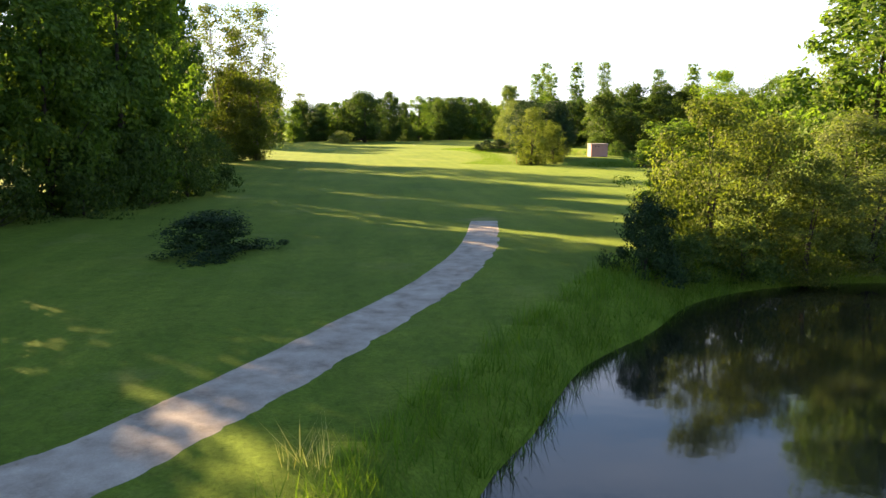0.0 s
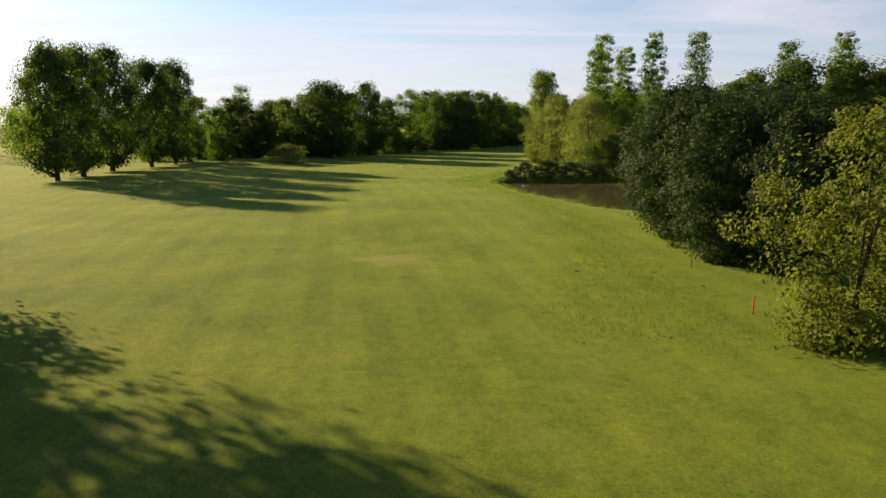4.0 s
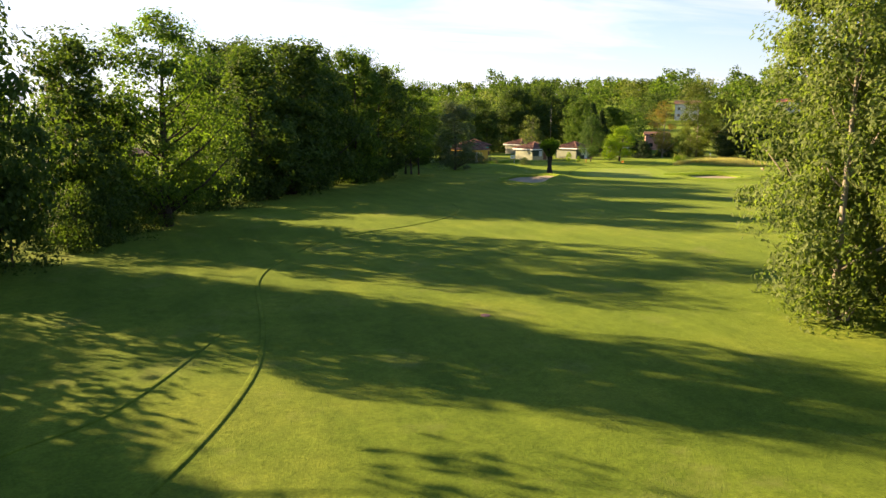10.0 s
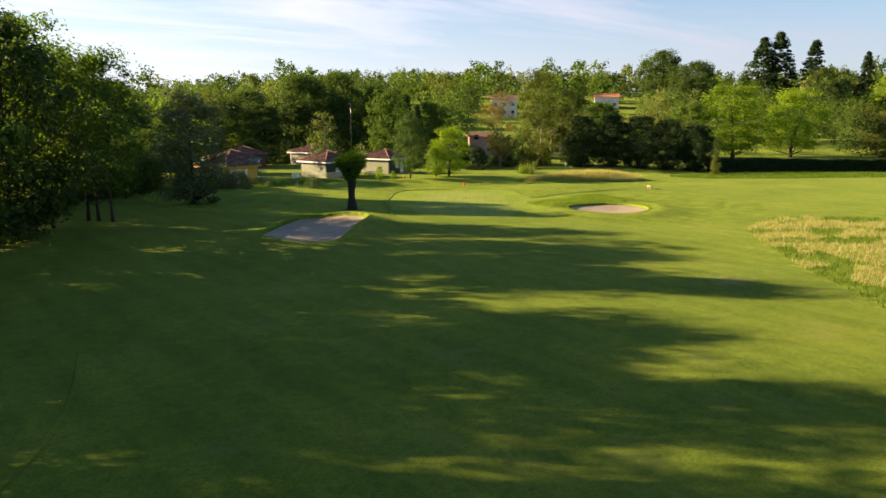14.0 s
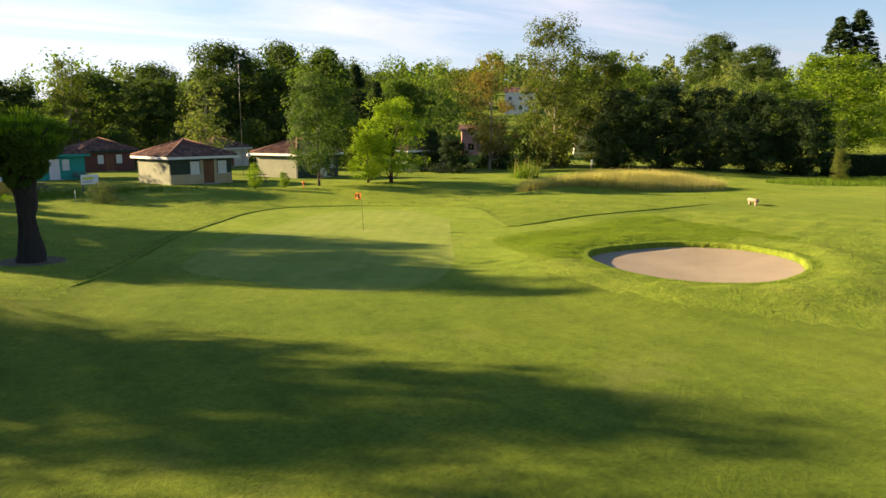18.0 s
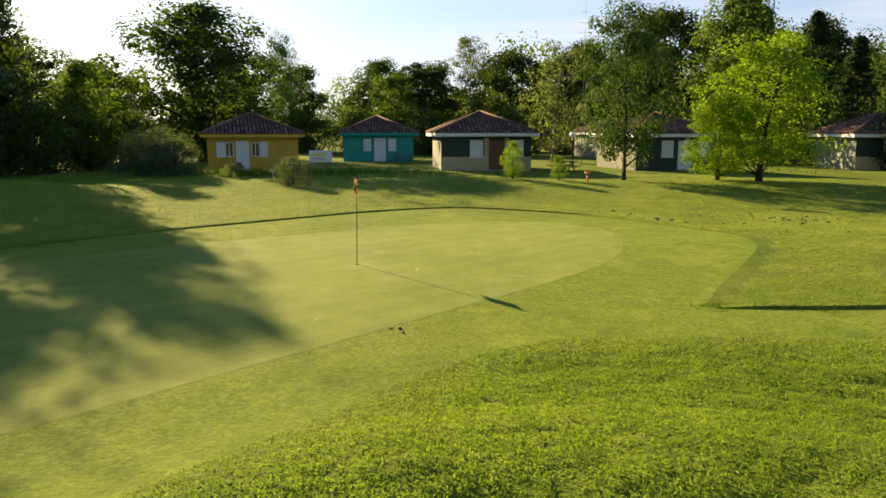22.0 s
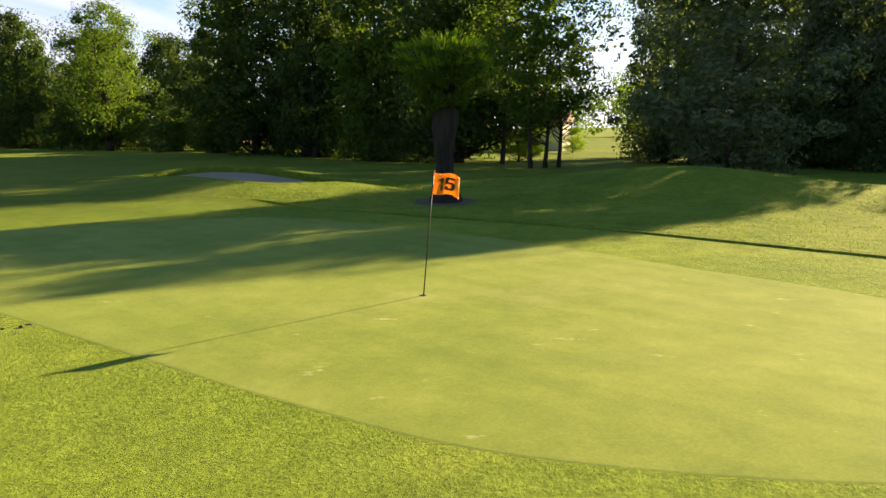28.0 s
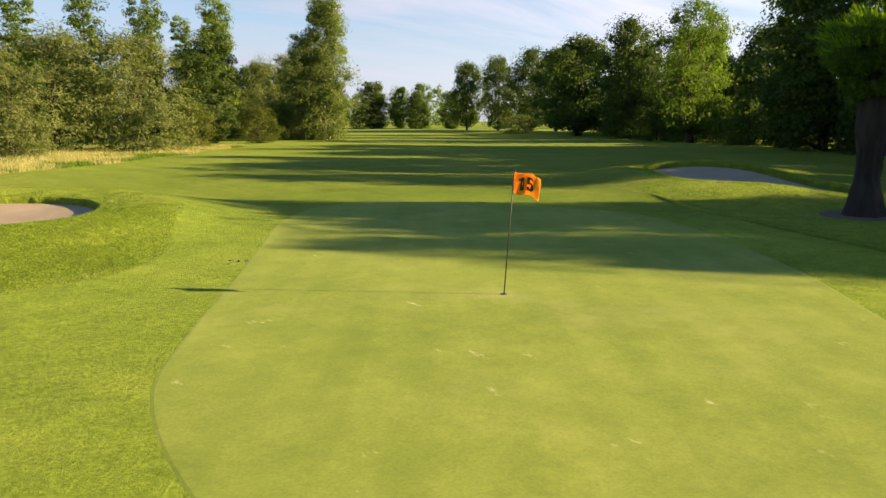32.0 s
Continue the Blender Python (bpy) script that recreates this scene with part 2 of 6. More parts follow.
def leaf(name, a, b_, c, glow=0.45, gloss=0.14):
    """Leaves: three tones, leaf by leaf and tree by tree, letting some light through."""
    m, nt, b, out = nodes_of(name)
    g = nt.nodes.new("ShaderNodeNewGeometry")
    col = ramp_node(nt, g.outputs["Random Per Island"], [(0.05, a), (0.5, b_), (0.95, c)])
    oi = nt.nodes.new("ShaderNodeObjectInfo")
    col = mixed(nt, 0.6, col, ramp_node(nt, oi.outputs["Random"], [(0.0, (0.72, 0.76, 0.7)), (1.0, (1.22, 1.15, 1.05))]), "MULTIPLY")
    col = mixed(nt, 0.5, col, ramp_node(nt, noise_node(nt, 0.55, 3, 0.6), [(0.3, (0.7, 0.72, 0.65)), (0.7, (1.25, 1.2, 1.1))]), "MULTIPLY")
    nt.links.new(col, b.inputs["Base Color"])
    b.inputs["Roughness"].default_value, b.inputs["Specular IOR Level"].default_value = 0.8 - gloss, gloss
    t = nt.nodes.new("ShaderNodeBsdfTranslucent")
    thru = mixed(nt, 1.0, col, (1.32, 1.5, 0.5), "MULTIPLY")
    nt.links.new(thru, t.inputs["Color"])
    mx = nt.nodes.new("ShaderNodeMixShader")
    mx.inputs[0].default_value = glow
    nt.links.new(b.outputs[0], mx.inputs[1])
    nt.links.new(t.outputs[0], mx.inputs[2])
    nt.links.new(mx.outputs[0], out.inputs["Surface"])
    MATS[name] = m
    return m


def water_material(name, dark, light):
    m, nt, b, out = nodes_of(name)
    col = ramp_node(nt, noise_node(nt, 0.08, 4), [(0.35, dark), (0.65, light)])
    nt.links.new(col, b.inputs["Base Color"])
    b.inputs["Roughness"].default_value = 0.06
    bumped(nt, b, noise_node(nt, 2.2, 3, 0.5), 0.12, 0.02)
    MATS[name] = m
    return m


def sand_material():
    m, nt, b, out = nodes_of("bunker_sand")
    tone = ramp_node(nt, noise_node(nt, 0.5, 5), [(0.3, (0.25, 0.205, 0.145)), (0.7, (0.318, 0.265, 0.190))])
    w = nt.nodes.new("ShaderNodeTexWave")
    w.wave_type = "RINGS"
    w.rings_direction = "Z"
    w.inputs["Scale"].default_value, w.inputs["Distortion"].default_value, w.inputs["Detail"].default_value, w.inputs["Detail Scale"].default_value = 3.1, 11.0, 3, 0.35
    g = nt.nodes.new("ShaderNodeNewGeometry")
    mp = nt.nodes.new("ShaderNodeMapping")
    mp.inputs["Location"].default_value = (-73.5, -343.0, 0)
    nt.links.new(g.outputs["Position"], mp.inputs["Vector"])
    nt.links.new(mp.outputs[0], w.inputs["Vector"])
    tone = mixed(nt, 0.12, tone, ramp_node(nt, w.outputs["Fac"], [(0.2, (0.72, 0.7, 0.68)), (0.8, (1.1, 1.1, 1.1))]), "MULTIPLY")
    nt.links.new(tone, b.inputs["Base Color"])
    b.inputs["Roughness"].default_value = 0.95
    add = nt.nodes.new("ShaderNodeMath")
    add.operation = "ADD"
    # rake marks that come and go, under a skin of coarse loose grains
    rake = nt.nodes.new("ShaderNodeMath")
    rake.operation = "MULTIPLY"
    nt.links.new(w.outputs["Fac"], rake.inputs[0])
    nt.links.new(ramp_node(nt, noise_node(nt, 0.7, 3), [(0.42, (0, 0, 0)), (0.66, (0.55, 0.55, 0.55))]), rake.inputs[1])
    rough = nt.nodes.new("ShaderNodeMath")
    rough.operation = "MULTIPLY_ADD"
    nt.links.new(noise_node(nt, 14, 4, 0.75), rough.inputs[0])
    rough.inputs[1].default_value = 3.2
    nt.links.new(rake.outputs[0], rough.inputs[2])
    nt.links.new(rough.outputs[0], add.inputs[0])
    nt.links.new(noise_node(nt, 3.5, 4, 0.6), add.inputs[1])
    bumped(nt, b, add.outputs[0], 0.6, 0.02)
    MATS["bunker_sand"] = m
    return m


grass("fairway_turf", (0.078, 0.126, 0.015), (0.104, 0.155, 0.018), (0.142, 0.184, 0.025), 9.0, 0.85, 0.06, stripe=(2.4, -8, 0.26), worn=(0.17, 0.17, 0.06), wear=0.45, bald=((-4.2, 132.5, 4.5), (55.5, 314.5, 3.0), (2.4, 46.0, 2.6), (-30, 262, 9), (51.2, 358.8, 2.2)), mottle=1.0, grit=0.75)
grass("green_turf", (0.150, 0.206, 0.040), (0.174, 0.230, 0.048), (0.202, 0.252, 0.062), 26.0, 0.2, 0.006, stripe=(0.9, 35, 0.13), patch=0.35, worn=(0.29, 0.30, 0.12), wear=0.4, scuff=0.75, mottle=0.5, grit=0.35, sheen=0.08)
grass("fringe_turf", (0.142, 0.220, 0.026), (0.174, 0.254, 0.033), (0.210, 0.280, 0.044), 14.0, 1.0, 0.04, patch=0.3, wear=0.15, grit=0.8, sheen=0.08, spread=(67.5, 360, 10.5, 17.5))
grass("rough_turf", (0.122, 0.190, 0.022), (0.160, 0.230, 0.028), (0.204, 0.264, 0.040), 12.0, 0.9, 0.06, patch=0.4, bald=((51.2, 358.8, 2.2), (72.5, 354.6, 0.5)), sheen=0.08)
leaf("leaf_oak", (0.042, 0.072, 0.022), (0.066, 0.106, 0.029), (0.104, 0.148, 0.038), 0.45)
leaf("leaf_fresh", (0.064, 0.110, 0.024), (0.100, 0.162, 0.031), (0.140, 0.204, 0.040), 0.5)
leaf("leaf_lime", (0.118, 0.200, 0.016), (0.182, 0.270, 0.020), (0.250, 0.340, 0.034), 0.5)
leaf("leaf_willow", (0.092, 0.122, 0.050), (0.132, 0.166, 0.064), (0.182, 0.214, 0.090), 0.5)
leaf("leaf_olive", (0.075, 0.095, 0.045), (0.110, 0.128, 0.065), (0.150, 0.165, 0.092), 0.3)
# tone raised to carry the sun glare over the backlit grey trees
leaf("leaf_grey", (0.080, 0.108, 0.066), (0.120, 0.154, 0.094), (0.168, 0.206, 0.130), 0.4)
leaf("leaf_weep", (0.130, 0.165, 0.045), (0.180, 0.220, 0.062), (0.235, 0.270, 0.088), 0.5)
leaf("leaf_pale", (0.092, 0.130, 0.046), (0.128, 0.172, 0.060), (0.174, 0.218, 0.084), 0.5)
leaf("leaf_gold", (0.074, 0.098, 0.024), (0.108, 0.136, 0.031), (0.156, 0.180, 0.044), 0.47)
leaf("leaf_ash", (0.034, 0.068, 0.019), (0.054, 0.100, 0.025), (0.084, 0.138, 0.032), 0.38)
leaf("leaf_rust", (0.165, 0.115, 0.036), (0.185, 0.150, 0.045), (0.165, 0.165, 0.050), 0.45)
leaf("leaf_conifer", (0.016, 0.034, 0.014), (0.028, 0.054, 0.020), (0.046, 0.078, 0.028), 0.25)
leaf("blade_green", (0.070, 0.134, 0.018), (0.104, 0.175, 0.025), (0.150, 0.212, 0.038), 0.45, 0.04)
leaf("blade_knoll", (0.130, 0.205, 0.030), (0.180, 0.258, 0.040), (0.240, 0.305, 0.058), 0.45, 0.04)
leaf("blade_dry", (0.290, 0.265, 0.120), (0.420, 0.385, 0.200), (0.540, 0.500, 0.300), 0.5, 0.04)
leaf("blade_turf", (0.090, 0.152, 0.019), (0.122, 0.196, 0.026), (0.168, 0.238, 0.036), 0.42, 0.04)
water_material("pond_water", (0.056, 0.054, 0.026), (0.094, 0.088, 0.044))
water_material("pond_dark", (0.012, 0.012, 0.007), (0.024, 0.022, 0.012))
sand_material()
surface("bark_dark", [(0.3, (0.030, 0.023, 0.018)), (0.7, (0.075, 0.058, 0.043))], 1.5, 9, 0.95, 0.9, 0.05, stretch=(3, 3, 0.5))
surface("bark_black", [(0.3, (0.016, 0.012, 0.010)), (0.7, (0.046, 0.036, 0.029))], 1.5, 9, 0.95, 0.9, 0.05, stretch=(3, 3, 0.5))
surface("bark_pale", [(0.3, (0.16, 0.14, 0.11)), (0.7, (0.30, 0.26, 0.21))], 1.5, 9, 0.9, 0.7, 0.03, stretch=(3, 3, 0.5))
surface("gravel", [(0.28, (0.21, 0.160, 0.115)), (0.5, (0.37, 0.300, 0.232)), (0.72, (0.48, 0.40, 0.315))], 1.3, 26, 0.95, 0.8, 0.03, world=True)
surface("bank_earth", [(0.3, (0.060, 0.048, 0.030)), (0.7, (0.12, 0.10, 0.06))], 0.9, 8, 0.95, 0.8, 0.05, world=True)

# ---- builders ----


def mesh_np(name, verts, faces, mat=None, smooth=False):
    """A mesh from an (n, 3) array and an (m, 3) or (m, 4) array of corners."""
    verts, faces = np.asarray(verts, np.float32), np.asarray(faces, np.int32)
    me = bpy.data.meshes.new(name)
    k = faces.shape[1]
    me.vertices.add(len(verts))
    me.vertices.foreach_set("co", verts.ravel())
    me.loops.add(faces.size)
    me.loops.foreach_set("vertex_index", faces.ravel())
    me.polygons.add(len(faces))
    me.polygons.foreach_set("loop_start", np.arange(0, faces.size, k, dtype=np.int32))
    me.polygons.foreach_set("use_smooth", np.full(len(faces), smooth))
    me.update(calc_edges=True)
    if mat:
        me.materials.append(MATS[mat] if isinstance(mat, str) else mat)
    return me


def part(name, bm, material, parent, label="", at=None):
    """Links a bmesh or a mesh as ONE mesh object under a thing or a part."""
    if isinstance(bm, bmesh.types.BMesh):
        me = bpy.data.meshes.new(name)
        bm.to_mesh(me)
        bm.free()
    else:
        me = bm
    if material is not None and not me.materials:
        me.materials.append(MATS[material] if isinstance(material, str) else material)
    ob = new(name, me)
    ob.parent = parent
    if at is not None:
        ob.matrix_basis = at
    if label:
        tagged(ob, label)
    return ob


def thing(name, m, label, category, group="", kind=""):
    ob = new(name)
    ob.empty_display_size = 0.2
    ob.matrix_basis = m
    return tagged(ob, label, category, group, kind)


def add_box(bm, lo, hi, bevel=0.0):
    x0, y0, z0 = lo
    x1, y1, z1 = hi
    r = bmesh.ops.create_cube(bm, size=1.0)
    bmesh.ops.scale(bm, vec=(x1 - x0, y1 - y0, z1 - z0), verts=r["verts"])
    bmesh.ops.translate(bm, vec=((x0 + x1) / 2, (y0 + y1) / 2, (z0 + z1) / 2), verts=r["verts"])
    if bevel:
        edges = list({e for v in r["verts"] for e in v.link_edges})
        bmesh.ops.bevel(bm, geom=edges, offset=bevel, segments=2, affect="EDGES", profile=0.7)
    return bm


def box(lo, hi, bevel=0.0):
    return add_box(bmesh.new(), lo, hi, bevel)


def add_tube(bm, pts, radii, sides=8):
    rings = []
    for i, p in enumerate(pts):
        p = Vector(p)
        a, b = Vector(pts[max(i - 1, 0)]), Vector(pts[min(i + 1, len(pts) - 1)])
        d = (b - a).normalized()
        u = d.orthogonal().normalized() if abs(d.z) < 0.9 else (d.cross(Vector((0, 1, 0)))).normalized()
        v = d.cross(u)
        rings.append([bm.verts.new(p + float(radii[i]) * (math.cos(q) * u + math.sin(q) * v)) for q in (2 * math.pi * k / sides for k in range(sides))])
    for r0, r1 in zip(rings, rings[1:]):
        for k in range(sides):
            f = bm.faces.new((r0[k], r0[(k + 1) % sides], r1[(k + 1) % sides], r1[k]))
            f.smooth = True
    bm.faces.new(rings[0][::-1])
    bm.faces.new(rings[-1])
    return bm


def tube(pts, radii, sides=8):
    return add_tube(bmesh.new(), pts, radii, sides)


# ---- lie of the land ----


def smooth(a, b, x):
    t = np.clip((x - a) / (b - a), 0, 1)
    return t * t * (3 - 2 * t)


def spline(points, closed=True, steps=8):
    """A Catmull-Rom line through the points."""
    p = np.array(points, float)
    n = len(p)
    out = []
    for i in range(n if closed else n - 1):
        if closed:
            a, b, c, d = p[i - 1], p[i], p[(i + 1) % n], p[(i + 2) % n]
        else:
            a, b, c, d = p[max(i - 1, 0)], p[i], p[i + 1], p[min(i + 2, n - 1)]
        for k in range(steps):
            t = k / steps
            out.append(0.5 * (2 * b + (c - a) * t + (2 * a - 5 * b + 4 * c - d) * t * t + (3 * b - a - 3 * c + d) * t ** 3))
    if not closed:
        out.append(p[-1])
    return np.array(out)


def inside_by(poly, x, y):
    """Signed distance to a closed line: positive inside."""
    d = np.full(x.shape, 1e9)
    odd = np.zeros(x.shape, bool)
    for a, b in zip(poly, np.roll(poly, -1, 0)):
        e = b - a
        t = np.clip(((x - a[0]) * e[0] + (y - a[1]) * e[1]) / (e @ e + 1e-12), 0, 1)
        d = np.minimum(d, np.hypot(x - a[0] - t * e[0], y - a[1] - t * e[1]))
        cross = (a[1] > y) != (b[1] > y)
        odd ^= cross & (x < a[0] + (y - a[1]) * e[0] / (e[1] if abs(e[1]) > 1e-12 else 1e-12))
    return np.where(odd, d, -d)


POND_A = spline([(-1.2, 3), (-0.2, 9), (0.9, 12.7), (2.2, 15.2), (4.1, 19.6), (7.0, 23.2), (9.6, 27.0), (13.5, 29.6), (19, 31), (30, 30), (40, 22), (42, 5), (30, -14), (8, -16), (-1, -6)])
POND_B = spline([(20.7, 116), (24, 111.4), (29, 109.8), (36, 111.5), (42.4, 114.2), (50, 122), (66, 140), (76, 162), (72, 182), (58, 188), (45, 185), (40, 170), (37, 157), (38.5, 147), (37, 140), (33, 137), (29.5, 134), (26, 128), (22, 121.5)])
POND_C = spline([(7.2, 194.5), (8.3, 187), (9.7, 178), (13, 169), (16.6, 159.5), (24, 156), (33, 160), (37, 175), (36, 192), (30, 201.5), (20, 202.5), (10.5, 200.5)])
GREEN = spline([(58.6, 349.3), (56.4, 353.6), (57.5, 357.2), (60.7, 362.0), (63.8, 365.4), (66.3, 368.2), (69.6, 369.7), (72.4, 368.5), (73.4, 365.4), (73.2, 362.2), (72.0, 359.6), (70.3, 356.6), (68.2, 352.8), (66.2, 349.4), (63.5, 346.6), (60.8, 346.6)])
BUNKER_R = spline([(72.4, 347.9), (75.0, 348.2), (77.6, 347.6), (79.3, 345.4), (78.9, 342.6), (76.6, 340.4), (73.4, 339.6), (71.0, 341.0), (70.3, 343.6), (70.9, 346.2)])
BUNKER_L = spline([(36.0, 344.6), (38.6, 350.0), (41.4, 354.0), (44.4, 356.4), (47.5, 355.0), (49.2, 351.8), (48.2, 349.5), (45.5, 346.1), (43.2, 343.0), (40.6, 340.4), (37.4, 340.9)])
APRON = spline([(52.0, 351.6), (53.2, 353.9), (55.6, 359.0), (57.6, 363.4), (60.6, 368.0), (63.6, 372.3), (66.8, 374.3), (70.9, 373.1), (73.1, 371.7), (75.3, 369.0), (76.8, 366.6)], closed=False)
ROUGH_R = spline([(43.5, 285.5), (52, 297.5), (57, 306.5), (63, 314.5), (73.5, 325.8), (79, 329), (88, 330), (96, 318), (88, 300), (72, 286), (56, 281)])
KNOLL = spline([(67.7, 344.4), (68.4, 346.8), (69.6, 350.2), (70.7, 353.2), (72.2, 355.0), (75.0, 355.7), (79.0, 356.2), (83.3, 357.4), (90, 357), (97, 352), (95, 340), (84, 332), (74, 333), (68.5, 339)])
CORRIDOR = spline([(74.0, 356.6), (75.2, 357.8), (79, 358.2), (87.5, 358.6), (95, 359.8), (96, 357.6), (88, 357.4), (83, 357.1), (79, 356.1), (75, 355.6), (72.6, 355.2)])
OUTER = spline([(50.2, 349.6), (52.8, 354.2), (55.2, 359.3), (57.2, 363.8), (60.2, 368.4), (63.2, 372.7), (66.8, 374.5), (71.0, 373.3), (73.2, 371.9), (75.5, 369.2), (77.0, 366.7), (77.3, 364.2), (76.6, 361.6), (75.8, 359.4), (75.3, 357.9), (79, 358.4), (87.5, 358.8), (97, 362), (110, 366), (112, 384), (90, 392), (40, 390), (34, 374), (40, 360)])
FRINGE = spline([(53.4, 353.6), (55.8, 358.8), (57.8, 363.2), (60.8, 367.8), (63.8, 372.0), (66.8, 373.9), (70.8, 372.7), (72.9, 371.3), (75.0, 368.7), (76.5, 366.3), (76.9, 364.2), (76.2, 361.8), (75.3, 359.4), (74.6, 357.4), (73, 355.6), (71, 353.6), (69.7, 350.2), (68.5, 346.9), (66.5, 343.5), (62, 341.0), (57, 342.5), (53.5, 347.5)])
BANK = spline([(-4.5, 4), (-2.2, 10.5), (-1.0, 13.5), (0.8, 17.4), (3.6, 23.2), (6.6, 29.0), (10, 32), (20, 35), (30, 34), (25, 20), (10, 5), (2, -5), (-4, -5)])
LONG_R = spline([(118, 367), (140, 354), (172, 338), (176, 345), (146, 362), (122, 374)])
ROUGH_M = spline([(88.2, 374.6), (95, 370.2), (104.5, 368.9), (108, 370.6), (104, 374.5), (97, 376.8), (91, 377)])


STRIP = spline([(2.7, 114), (3.4, 123), (7.0, 142), (4.6, 174), (-0.9, 189), (0.1, 201), (6.5, 215), (13.6, 224), (21, 224), (9, 203), (5.8, 196), (7.4, 182), (11, 168), (13, 150), (12, 130), (11.5, 114)])


def hummock(x, y, seed):
    """Smooth random heights, about -1 to 1, on a lattice one unit wide."""
    i, j = np.floor(x), np.floor(y)
    u, v = x - i, y - j
    u, v = u * u * (3 - 2 * u), v * v * (3 - 2 * v)

    def at(a, b):
        h = np.sin(a * 127.1 + b * 311.7 + seed * 74.7) * 43758.5453
        return 2 * (h - np.floor(h)) - 1

    return (at(i, j) * (1 - u) + at(i + 1, j) * u) * (1 - v) + (at(i, j + 1) * (1 - u) + at(i + 1, j + 1) * u) * v


def land(x, y, sand=False):
    """The height of the ground at x, y (arrays); sand: that of the sand in the bunkers."""
    x, y = np.asarray(x, float), np.asarray(y, float)
    z = 0.10 * np.sin(x * 0.11 + 1.3) * np.sin(y * 0.083) + 0.05 * np.sin(x * 0.31 + y * 0.23)
    near_green = np.exp(-(((x - 66) / 22) ** 2 + ((y - 358) / 20) ** 2) ** 2)
    z = z * (1 - 0.85 * near_green)
    for poly, depth, wide in ((POND_A, 2.2, 1.6), (POND_B, 2.6, 2.4), (POND_C, 1.9, 1.3)):
        d = inside_by(poly, x, y)
        z = z - depth * smooth(-wide, wide, d)
    z = z + 0.55 * smooth(374, 387, y) * smooth(24, 40, x) * (1 - smooth(120, 150, x))
    u, v = (x - 46.2) * 0.98 - (y - 369) * 0.2, (x - 46.2) * 0.2 + (y - 369) * 0.98
    z = z + 1.25 * np.exp(-((u / 4.6) ** 2 + (v / 7.5) ** 2))
    z = z + 0.9 * np.exp(-(((x - 98) / 9.0) ** 2 + ((y - 372.8) / 2.6) ** 2) ** 1.5)
    z = z + 0.5 * np.exp(-(((x - 84) / 9.0) ** 2 + ((y - 365) / 6.0) ** 2))
    d = smooth(0.2, 1.6, inside_by(KNOLL, x, y)) * (1 - smooth(-0.6, 0.0, inside_by(BUNKER_R, x, y)))
    z = z + d * (0.045 * hummock(0.55 * x + 0.3 * y, 1.1 * y - 0.4 * x, 1) + 0.03 * hummock(1.5 * x, 2.6 * y + 0.5 * x, 2) + 0.014 * hummock(4.1 * x, 5.3 * y, 3))
    d = inside_by(BUNKER_R, x, y)
    z = z + 0.42 * np.exp(-((d + 1.6) / (3.0 if sand else 1.9)) ** 2)
    z = z - (0.24 if sand else 1.3 * smooth(0.0, 0.8, d))
    d = inside_by(BUNKER_L, x, y)
    back = np.exp(-(((x - 35.5) / 5.5) ** 2 + ((y - 346) / 5.5) ** 2))
    front = smooth(-4.0, 0.5, (x - 43) * 0.75 - (y - 348) * 0.66) * smooth(338, 346, y)
    z = z + (0.42 * back + 0.50 * front) * np.exp(-(np.minimum(d + 0.3, 0) / 2.4) ** 2) * (1 - 0.6 * smooth(0, 3, d))
    z = z - (0.28 * smooth(-0.1, 1.2, d) if sand else 1.3 * smooth(0.0, 0.8, d))
    # bank along the wood, low fold of the fairway, wooded hill behind the cottages
    z = z + 0.5 * np.exp(-((x + 44 - 0.1 * (y - 240)) / 9) ** 2) * smooth(170, 215, y) * (1 - smooth(255, 285, y))
    s = 0.53 * x + 0.85 * y
    z = z + 24 * smooth(415, 680, s) * smooth(20, 170, x) + 10 * smooth(500, 900, y) * (1 - smooth(20, 170, x))
    return z


def up(x, y):
    return float(land(np.array([x]), np.array([y]))[0])


def axis(lo, hi, marks, far):
    """Grid lines: (from, to, step) stretches, then ever wider steps to the horizon."""
    a = []
    for p, q, s in marks:
        a += list(np.arange(p, q, s))
    a.append(marks[-1][1])
    w, step = a[0], 4.0
    head = []
    while w > lo:
        step *= 1.25
        w -= step
        head.append(w)
    w, step = a[-1], 4.0
    tail = []
    while w < hi:
        step *= 1.25
        w += step
        tail.append(w)
    return np.array(head[::-1] + a + tail)


